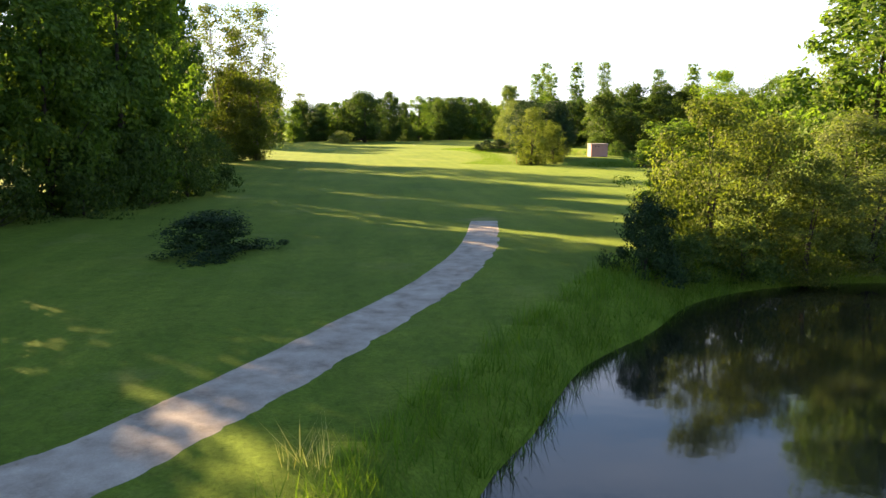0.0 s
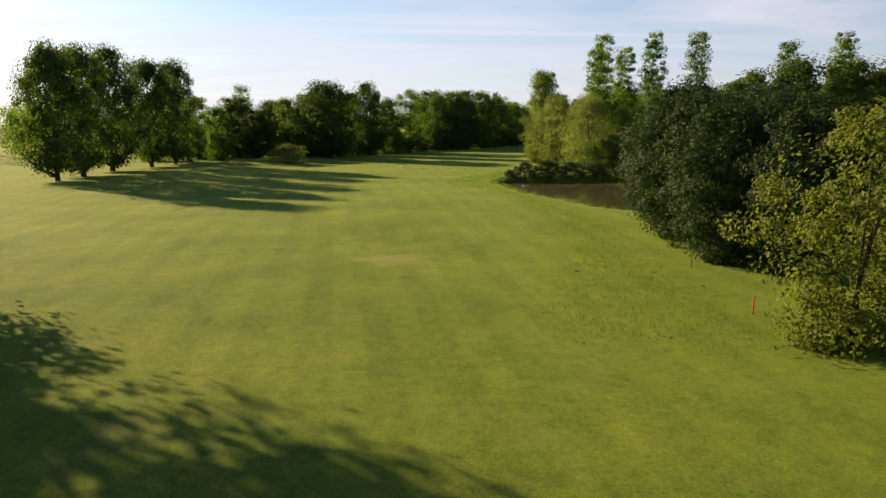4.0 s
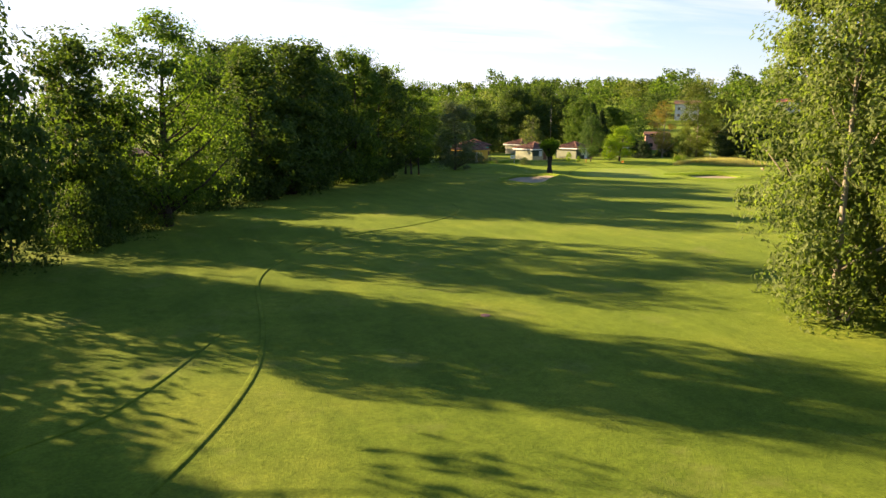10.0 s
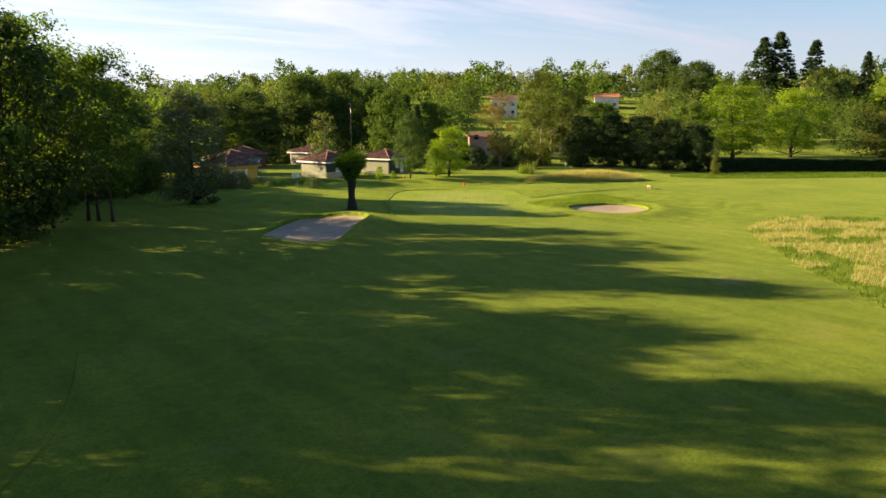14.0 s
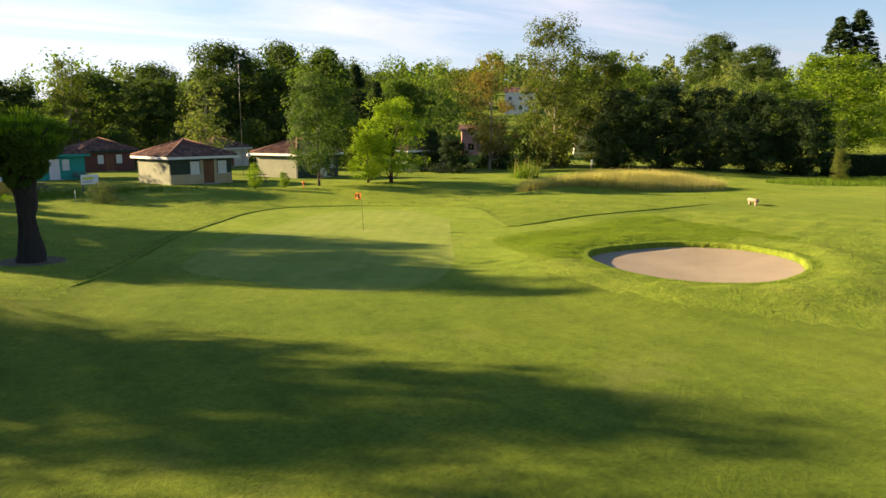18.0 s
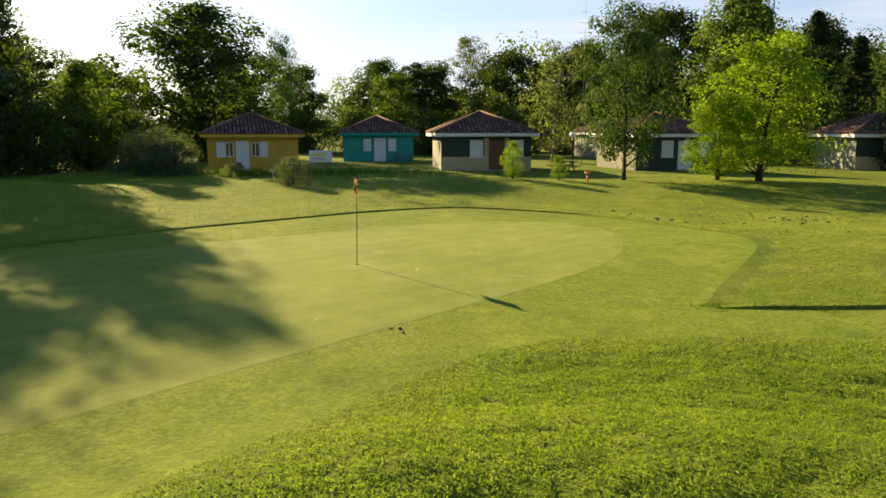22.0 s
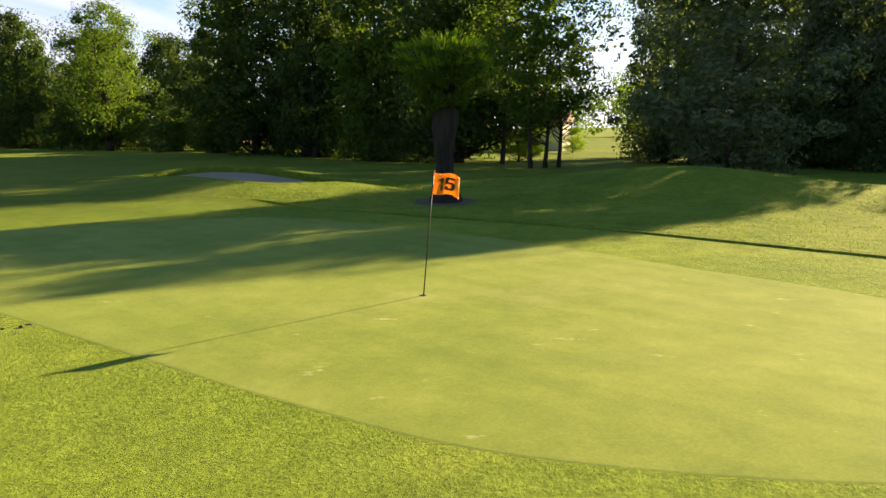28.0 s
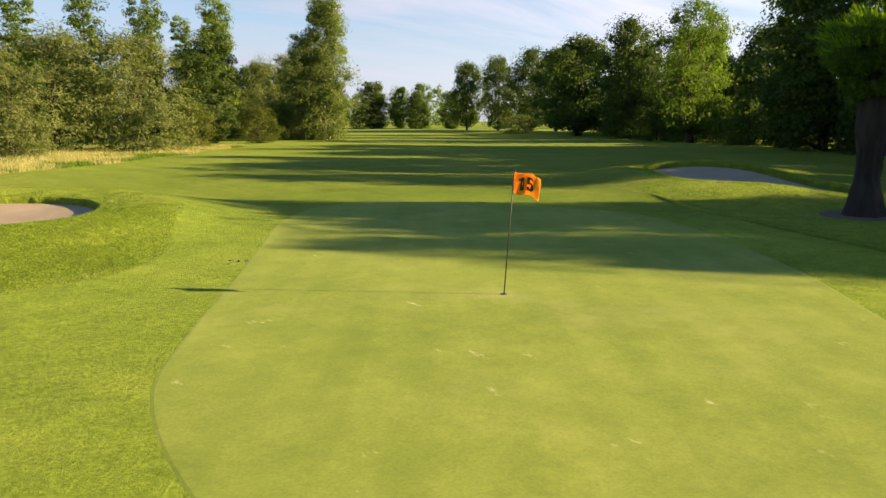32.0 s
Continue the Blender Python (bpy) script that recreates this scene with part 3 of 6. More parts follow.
def build_ground():
    xs = axis(-3000, 3000, [(-110, -36, 3.0), (-36, 28, 1.3), (28, 34, 0.5), (34, 52, 0.25), (52, 69, 0.4), (69, 81, 0.2), (81, 100, 0.5), (100, 140, 1.6), (140, 330, 6.0)], 3000)
    ys = axis(-2500, 3200, [(-30, 60, 0.9), (60, 95, 1.6), (95, 206, 1.2), (206, 330, 1.8), (330, 338, 0.5), (338, 359, 0.22), (359, 378, 0.4), (378, 440, 1.6), (440, 700, 7.0)], 3200)
    gx, gy = np.meshgrid(xs, ys)
    gz = land(gx, gy)
    n, m = len(xs), len(ys)
    idx = np.arange(n * m).reshape(m, n)
    f = np.stack([idx[:-1, :-1], idx[:-1, 1:], idx[1:, 1:], idx[1:, :-1]], -1).reshape(-1, 4)
    me = mesh_np("ground", np.stack([gx.ravel(), gy.ravel(), gz.ravel()], 1), f, "fairway_turf", True)
    me.materials.append(MATS["rough_turf"])
    cx, cy = (xs[:-1] + xs[1:]) / 2, (ys[:-1] + ys[1:]) / 2
    mx, my = np.meshgrid(cx, cy)
    rough = np.zeros(mx.shape, bool)
    for poly in (KNOLL, OUTER, BANK, ROUGH_R, ROUGH_M, LONG_R):
        rough |= inside_by(poly, mx, my) > 0
    me.materials.append(MATS["fringe_turf"])
    kind = np.where(inside_by(CORRIDOR, mx, my) > 0, 2, rough)
    me.polygons.foreach_set("material_index", kind.ravel().astype(np.int32))
    tagged(new("ground", me), "mown green fairway turf of a golf course", "ground", kind="structure")


build_ground()


def grown(poly, by):
    d = np.gradient(np.vstack([poly[-1], poly, poly[0]]), axis=0)[1:-1]
    n = np.stack([d[:, 1], -d[:, 0]], 1)
    n /= np.linalg.norm(n, axis=1)[:, None] + 1e-9
    area = np.sum(poly[:, 0] * np.roll(poly[:, 1], -1) - poly[:, 1] * np.roll(poly[:, 0], -1))
    return poly + n * by * (1 if area > 0 else -1)


def sheet(name, poly, lift, mat, label, category, height=None):
    """A thin sheet laid on the land inside a closed line, with a rim that goes down into the ground."""
    height = height or land
    bm = bmesh.new()
    rings = 12
    c = poly.mean(0)
    cols = []
    for k in range(rings + 1):
        t = 1 - k / (rings + 1)
        p = c + (poly - c) * t
        z = height(p[:, 0], p[:, 1]) + lift
        cols.append([bm.verts.new((a, b, h)) for (a, b), h in zip(p, z)])
    zc = float(height(c[:1], c[1:])[0]) + lift
    mid = bm.verts.new((c[0], c[1], zc))
    n = len(poly)
    for r0, r1 in zip(cols, cols[1:]):
        for i in range(n):
            bm.faces.new((r0[i], r0[(i + 1) % n], r1[(i + 1) % n], r1[i])).smooth = True
    for i in range(n):
        bm.faces.new((cols[-1][i], cols[-1][(i + 1) % n], mid))
    rim = [bm.verts.new(v.co) for v in cols[0]]
    out = grown(poly, 0.04)
    low = [bm.verts.new((a, b, v.co.z - 0.004)) for v, (a, b) in zip(cols[0], out)]
    for i in range(n):
        bm.faces.new((rim[(i + 1) % n], rim[i], low[i], low[(i + 1) % n]))
    bmesh.ops.recalc_face_normals(bm, faces=bm.faces)
    me = bpy.data.meshes.new(name)
    bm.to_mesh(me)
    bm.free()
    me.materials.append(MATS[mat])
    return tagged(new(name, me), label, category, kind="structure")


def band(name, line, width, lift, mat, label, category, side=0.0):
    """A strip of a given width laid along an open line."""
    d = np.gradient(line, axis=0)
    d /= np.linalg.norm(d, axis=1)[:, None] + 1e-9
    nrm = np.stack([-d[:, 1], d[:, 0]], 1)
    rows, faces, k = [], [], 9
    fade = np.clip(np.minimum(np.arange(len(line)), len(line) - 1 - np.arange(len(line))) / 5, 0, 1) ** 0.7
    w = width if np.ndim(width) else np.full(len(line), width)
    for j in range(k):
        o = (j / (k - 1) - 0.5 + side)
        p = line + nrm * (o * w)[:, None]
        h = lift * (1 - (2 * j / (k - 1) - 1) ** 4) * fade
        z = land(p[:, 0], p[:, 1]) + h + (-0.03 if j in (0, k - 1) else 0.0)
        rows.append(np.column_stack([p, z]))
    v = np.concatenate(rows)
    n = len(line)
    for j in range(k - 1):
        a = np.arange(n - 1) + j * n
        faces.append(np.stack([a, a + 1, a + 1 + n, a + n], 1))
    return tagged(new(name, mesh_np(name, v, np.concatenate(faces)[:, ::-1], mat, True)), label, category, kind="structure")


sheet("putting_green", GREEN, 0.009, "green_turf", "smooth pale green putting surface, closely mown", "putting green")
sheet("fringe", FRINGE, 0.004, "fringe_turf", "collar of short turf round the putting green", "turf")
for name, poly in (("bunker", BUNKER_R), ("bunker", BUNKER_L)):
    sheet(name, grown(poly, 0.02), -0.02, "bunker_sand", "raked beige sand bunker with grassy lip", "bunker", lambda x, y: land(x, y, True))



def bunker_lip(poly):
    """The grassy rim that hangs over the edge of the sand, as one ring of turf."""
    poly = np.concatenate([poly + (np.roll(poly, -1, 0) - poly) * k for k in (0, 0.25, 0.5, 0.75)], 1).reshape(-1, 2)
    wob = np.array([noise.noise(Vector((q[0] * 1.9, q[1] * 1.9, 0))) + 0.6 * noise.noise(Vector((q[0] * 5.3, q[1] * 5.3, 3))) for q in poly])
    edge = grown(poly, -0.03)
    base = land(*grown(poly, 0.14).T)
    rows = []
    for off, lift in ((0.75, -0.03), (0.45, 0.012), (0.2, 0.04), (0.02, 0.06), (-0.07, 0.03), (-0.10, -0.12), (-0.04, -0.7)):
        q = grown(edge, 1.0)
        way = (q - edge) * (off + (0.07 * wob[:, None] if off < 0.3 else 0.0))
        q = edge + way
        z = (land(q[:, 0], q[:, 1]) if off > 0.3 else base) + lift + (0.02 * wob if abs(off) < 0.3 else 0)
        rows.append(np.column_stack([q, z]))
    n, v = len(poly), np.concatenate(rows)
    a = np.arange(n)
    f = np.concatenate([np.stack([a + k * n, (a + 1) % n + k * n, (a + 1) % n + (k + 1) * n, a + (k + 1) * n], 1) for k in range(len(rows) - 1)])
    me = mesh_np("bunker_lip", v, f, "rough_turf", True)
    bm = bmesh.new()
    bm.from_mesh(me)
    bmesh.ops.recalc_face_normals(bm, faces=bm.faces)
    bm.to_mesh(me)
    bm.free()
    tagged(new("bunker_lip", me), "uneven grassy lip round the bunker sand", "turf edge", kind="structure")


bunker_lip(BUNKER_R)
bunker_lip(BUNKER_L)
for poly, level, mat in ((POND_A, -0.95, "pond_dark"), (POND_B, -1.5, "pond_water"), (POND_C, -0.7, "pond_water")):
    p = grown(poly, 1.4)
    bm = bmesh.new()
    bm.faces.new([bm.verts.new((a, b, level)) for a, b in p])
    bmesh.ops.triangulate(bm, faces=bm.faces)
    bmesh.ops.recalc_face_normals(bm, faces=bm.faces)
    me = bpy.data.meshes.new("water")
    bm.to_mesh(me)
    bm.free()
    for q in me.polygons:
        if q.normal.z < 0:
            q.flip()
    me.materials.append(MATS[mat])
    tagged(new("water", me), "still dark pond water" if mat == "pond_dark" else "still murky brown pond water", "pond", kind="structure")

TRACK = spline([(-12, 5.5), (-9, 8.6), (-6.3, 11.0), (-5.2, 13.0), (-3.9, 15.9), (-2.2, 20.6), (-0.1, 26.4), (1.42, 32.6), (2.1, 38.3), (2.6, 45.4)], closed=False, steps=20)
wobble = np.array([noise.noise(Vector((p[0] * 0.9, p[1] * 0.9, 0))) + 0.6 * noise.noise(Vector((p[0] * 3.1, p[1] * 3.1, 4))) for p in TRACK])
band("gravel_path", TRACK + 0.08 * wobble[:, None], (2.6 - 0.6 * np.linspace(0, 1, len(TRACK))) * (1 + 0.10 * wobble), 0.03, "gravel", "pale grey gravel cart path ending in the grass", "path")
for line in ([(-27.5, 155), (-27, 175), (-28.5, 200), (-28.2, 224), (-25.6, 235), (-19.4, 249.5), (-12.5, 260), (-8.7, 264), (-5.1, 274)],
             [(-16, 247.5), (-11.9, 251), (-7.4, 257.5), (-4.7, 265), (-3.8, 272.3), (-3.5, 283), (-1.2, 290), (1.4, 295.4), (5.6, 299), (11, 302.8), (16.5, 308), (19.2, 314), (20.5, 322)]):
    band("turf_edge", spline(line, closed=False), 0.30, 0.045, "fairway_turf", "raised lip where rough grass meets the fairway", "turf edge")
band("turf_edge", APRON, 0.22, 0.055, "rough_turf", "raised lip of rough grass round the green", "turf edge")
LIP = spline([(75.0, 357.6), (76.7, 357.8), (79, 358.2), (81.5, 358.5), (87.5, 358.6), (94, 360)], closed=False)
band("turf_edge", LIP, 0.30, 0.06, "rough_turf", "raised lip of rough grass beside the green", "turf edge")

# ---- trees ----
RNG = np.random.default_rng(7)


def quads(centres, normals, length, width, rng):
    """Leaf blades: a four-cornered leaf at each centre, in the plane of its normal."""
    n = len(centres)
    normals = normals / (np.linalg.norm(normals, axis=1)[:, None] + 1e-9)
    r = rng.normal(size=(n, 3))
    u = np.cross(normals, r)
    u /= np.linalg.norm(u, axis=1)[:, None] + 1e-9
    w = np.cross(normals, u)
    L = length * rng.uniform(0.65, 1.35, n)[:, None]
    W = width * rng.uniform(0.65, 1.35, n)[:, None]
    v = np.stack([centres - u * L / 2, centres + w * W / 2 + normals * W * 0.15, centres + u * L / 2, centres - w * W / 2 + normals * W * 0.15], 1).reshape(-1, 3)
    return v, np.arange(4 * n).reshape(n, 4)


def crown_points(kind, H, R, base, clumps, rng):
    """Clump centres and radii in the crown."""
    pts = []
    ph = rng.uniform(0, 6.28)
    while len(pts) < clumps:
        t = rng.uniform(0, 1)
        if kind == "cone":
            # boughs in tiers
            t = (math.floor(t * 22) + rng.uniform(0, 0.55)) / 22
        if kind == "round":
            w = math.sqrt(max(0.0, 1 - (2 * t - 0.95) ** 2 / 1.1)) * R
        elif kind == "column":
            w = R * (0.5 + 0.5 * math.sin(math.pi * min(1, t * 0.9 + 0.08)) ** 0.7)
        elif kind == "cone":
            w = R * (1.02 - t) ** 0.9
        elif kind == "dome":
            w = R * math.sqrt(max(0.0, 1 - t * t))
        else:
            w = R * (0.45 + 0.55 * math.sin(math.pi * t ** 0.8))
        a = rng.uniform(0, 2 * math.pi)
        amp = 0.45 if kind in ("column", "cone") else 1.0
        lump = 0.84 + amp * (0.24 * math.sin(3 * a + 5 * t + ph) + 0.18 * math.sin(5 * a - 11 * t + 2 * ph) * math.sin(9 * t))
        r = w * lump * math.sqrt(rng.uniform(0.12, 1))
        pts.append((r * math.cos(a), r * math.sin(a), base + t * (H - base)))
    return np.array(pts)


def tree_meshes(seed, kind, H, R, base, clumps, leaves, size, mat, bark="bark_dark", trunk=0.03, droop=0.0, spread=0.17, stems=1, limbs=22, thin=0.55, leafw=0.55):
    """The trunk with its limbs and the crown of a tree, as two meshes with the foot at the origin."""
    rng = np.random.default_rng(seed)
    bm = bmesh.new()
    tops = []
    for s in range(stems):
        lean = rng.normal(0, 0.03 + 0.05 * (stems > 1), 2) * H
        off = rng.normal(0, 0.012 * H, 2) if stems > 1 else np.zeros(2)
        top = 0.86 * H
        path = [(off[0] + lean[0] * t * t + 0.01 * H * math.sin(5 * t + s), off[1] + lean[1] * t * t, -0.25 + t * (top + 0.25)) for t in np.linspace(0, 1, 7)]
        rad = [H * trunk * (1.35 if i == 0 else 1) * (1 - 0.88 * t) for i, t in enumerate(np.linspace(0, 1, 7))]
        add_tube(bm, path, rad, 8)
        tops.append((np.array(path), rad))
    pts = crown_points(kind, H, R, base, clumps, rng)
    for i in range(min(limbs, clumps)):
        path, rad = tops[i % stems]
        p = pts[i]
        z0 = max(base * 0.6, p[2] - 0.6 * math.hypot(p[0], p[1]) - 0.05 * H)
        k = np.clip(z0 / (0.86 * H), 0, 0.95) * 6
        a = path[int(k)] + (path[min(int(k) + 1, 6)] - path[int(k)]) * (k - int(k))
        mid = a * 0.45 + p * 0.55 + np.array([0, 0, -0.03 * H])
        r0 = rad[min(int(k), 5)] * 0.42
        add_tube(bm, [tuple(a), tuple(mid), tuple(p)], [r0, r0 * 0.55, r0 * 0.12], 5)
    wood = bpy.data.meshes.new("trunk")
    bm.to_mesh(wood)
    bm.free()
    wood.materials.append(MATS[bark])
    per = max(1, leaves // clumps)
    rad = spread * R * (0.5 + 1.25 * rng.uniform(0, 1, clumps) ** 1.8) + 0.12 * size
    c = np.repeat(pts, per, 0)
    r = np.repeat(rad, per)
    d = rng.normal(size=c.shape)
    d /= np.linalg.norm(d, axis=1)[:, None]
    q = c + d * (r * rng.uniform(0.35, 1.05, len(r)) ** thin)[:, None] * np.array([1.15, 1.15, 0.85])
    q[:, 2] -= droop * np.hypot(d[:, 0], d[:, 1]) * r
    q[:, 2] = np.maximum(q[:, 2], 0.05)
    out = c - np.array([0, 0, base + 0.4 * (H - base)])
    out /= np.linalg.norm(out, axis=1)[:, None] + 1e-6
    nrm = d * 0.9 + out * 0.45 + rng.normal(size=d.shape) * 0.5 + np.array([0, 0, 0.35])
    v, f = quads(q, nrm, size, size * leafw, rng)
    return wood, mesh_np("crown", v, f, mat)


# kind: shape, height, radius, crown foot, clumps, leaves, leaf size, leaf colour
TREES = {
    "oak": [dict(kind="round", H=18, R=8.0, base=1.6, clumps=190, leaves=19000, size=0.50, mat="leaf_oak", spread=0.19, trunk=0.024)] * 3,
    "broad": [dict(kind="egg", H=18, R=5.6, base=0.5, clumps=170, leaves=16000, size=0.47, mat="leaf_oak", spread=0.22, trunk=0.020)] * 3,
    "fresh": [dict(kind="egg", H=16, R=5.0, base=0.5, clumps=160, leaves=15000, size=0.42, mat="leaf_fresh", spread=0.22, trunk=0.018)] * 2,
    "airy": [dict(kind="round", H=18, R=7.5, base=2.2, clumps=210, leaves=22000, size=0.34, mat="leaf_fresh", spread=0.16, trunk=0.022, stems=2, limbs=60)],
    "pale": [dict(kind="egg", H=20, R=4.4, base=0.3, clumps=170, leaves=26000, size=0.31, mat="leaf_pale", leafw=0.5, spread=0.26, trunk=0.012, limbs=40, bark="bark_pale")] * 2,
    "stem": [dict(kind="egg", H=17, R=4.0, base=3.4, clumps=110, leaves=5600, size=0.30, mat="leaf_fresh", spread=0.20, trunk=0.0075, limbs=46)] * 2,
    "grey": [dict(kind="egg", H=18, R=5.4, base=0.4, clumps=160, leaves=15000, size=0.38, mat="leaf_grey", spread=0.21, trunk=0.016)] * 2,
    "thicket": [dict(kind="dome", H=5, R=4.0, base=0.0, clumps=70, leaves=4600, size=0.29, mat="leaf_oak", spread=0.24, trunk=0.014, stems=3, limbs=12)] * 2,
    "poplar": [dict(kind="column", H=27, R=3.4, base=2.0, clumps=190, leaves=12500, size=0.42, mat="leaf_fresh", spread=0.27, trunk=0.010, limbs=60)] * 2,
    "sparse": [dict(kind="column", H=22, R=4.2, base=1.0, clumps=160, leaves=14000, size=0.30, mat="leaf_gold", spread=0.27, trunk=0.008, stems=3, limbs=60, bark="bark_pale")] * 2,
    "golden": [dict(kind="egg", H=18, R=4.6, base=0.6, clumps=150, leaves=18000, size=0.28, mat="leaf_gold", spread=0.24, trunk=0.012, limbs=40, bark="bark_pale")] * 2,
    "willow": [dict(kind="round", H=13, R=6.5, base=0.1, clumps=150, leaves=19000, size=0.36, mat="leaf_willow", leafw=0.38, droop=0.9, spread=0.20, trunk=0.018, stems=2)] * 2,
    "weeping": [dict(kind="round", H=12, R=5.5, base=0.1, clumps=130, leaves=13000, size=0.46, mat="leaf_weep", leafw=0.3, droop=1.6, spread=0.20, trunk=0.018)],
    "shrub": [dict(kind="dome", H=4.5, R=3.6, base=0.0, clumps=90, leaves=7600, size=0.19, mat="leaf_grey", spread=0.24, trunk=0.014, stems=3)] * 2,
    "goldbush": [dict(kind="egg", H=7.5, R=3.6, base=0.1, clumps=130, leaves=15500, size=0.19, mat="leaf_gold", spread=0.22, trunk=0.012, stems=3)] * 2,
    "darkbush": [dict(kind="dome", H=3.2, R=2.6, base=0.0, clumps=110, leaves=11000, size=0.15, mat="leaf_conifer", spread=0.17, trunk=0.016, stems=3)] * 2,
    "leylandii": [dict(kind="egg", H=10.5, R=4.4, base=0.0, clumps=300, leaves=30000, size=0.30, leafw=0.30, mat="leaf_conifer", spread=0.15, trunk=0.016, thin=0.4)] * 2,
    "fir": [dict(kind="cone", H=16, R=4.2, base=1.0, clumps=260, leaves=13000, size=0.34, mat="leaf_conifer", spread=0.085, trunk=0.016, droop=0.5)] * 2,
    "lime": [dict(kind="egg", H=9.5, R=3.4, base=1.1, clumps=130, leaves=16500, size=0.19, mat="leaf_lime", spread=0.23, trunk=0.014, stems=2)] * 2,
    "ash": [dict(kind="egg", H=9.5, R=3.4, base=1.2, clumps=120, leaves=17000, size=0.18, mat="leaf_ash", spread=0.23, trunk=0.014)],
    "rust": [dict(kind="egg", H=13.5, R=3.6, base=2.4, clumps=90, leaves=7500, size=0.24, mat="leaf_rust", spread=0.24, trunk=0.014, bark="bark_pale", limbs=45)],
    "bare": [dict(kind="egg", H=9.0, R=2.6, base=1.6, clumps=80, leaves=3000, size=0.24, mat="leaf_willow", spread=0.22, trunk=0.018, limbs=70, bark="bark_pale")],
    "cypress": [dict(kind="column", H=6.6, R=0.55, base=0.1, clumps=60, leaves=2600, size=0.16, mat="leaf_oak", spread=0.5, trunk=0.014)],
}
STOCK = {}
WORDS = {
    "airy": ("tree", "wide round tree with open light green crown and forked trunk"), "pale": ("tree", "tall tree with fine pale yellow-green leaves"),
    "weeping": ("tree", "weeping willow with pale yellow-green hanging twigs"),
    "stem": ("tree", "slender young tree with a bare thin trunk"), "grey": ("tree", "leafy grey-green tree behind the mound"),
    "oak": ("tree", "broad dark green oak with a rounded crown"), "broad": ("tree", "tall dark green leafy tree at the fairway edge"),
    "fresh": ("tree", "fresh green leafy tree among others"), "poplar": ("tree", "tall narrow poplar with light green leaves"),
    "sparse": ("tree", "tall thin open tree with yellowish leaves"), "golden": ("tree", "tall tree with dense yellow-green leaves"), "willow": ("tree", "wide grey-green willow with hanging twigs"),
    "shrub": ("shrub", "rounded grey-green shrub on the grass"), "goldbush": ("shrub", "tall yellow-green bush with small leaves"),
    "darkbush": ("shrub", "low dense dark green bush"), "leylandii": ("conifer", "dense dark green cypress hedge tree"),
    "fir": ("conifer", "dark pointed conifer on the slope"), "lime": ("tree", "bright lime green young tree on the lawn"),
    "ash": ("tree", "dark green tree with clear trunk before the cottages"), "rust": ("tree", "thin tree with rusty leaves and pale trunk"),
    "bare": ("tree", "half bare pale tree with upright twigs"), "thicket": ("shrub", "dense dark green undergrowth at the foot of trees"), "cypress": ("conifer", "slender dark columnar cypress"),
}
for k, (key, variants) in enumerate(TREES.items()):
    STOCK[key] = [(tree_meshes(100 * k + i, **v), v["H"], v["R"]) for i, v in enumerate(variants)]


def plant(key, x, y, height, radius=None, pick=0, turn=None, group="", label=""):
    """One tree or shrub of a kind, with its foot on the land."""
    (wood, crown), H, R = STOCK[key][pick % len(STOCK[key])]
    s = height / H
    w = s if radius is None else radius / R
    a = RNG.uniform(0, 360) if turn is None else turn
    k = RNG.uniform(0.9, 1.12)
    m = pose(x, y, up(x, y) - 0.05, 0, 0, a) @ Matrix.Diagonal((w * k, w / k, s, 1))
    cat, words = WORDS[key]
    ob = thing("tree" if cat != "shrub" else "shrub", m, label or words, cat, group)
    part("trunk", wood, None, ob)
    part("crown", crown, None, ob)
    return ob


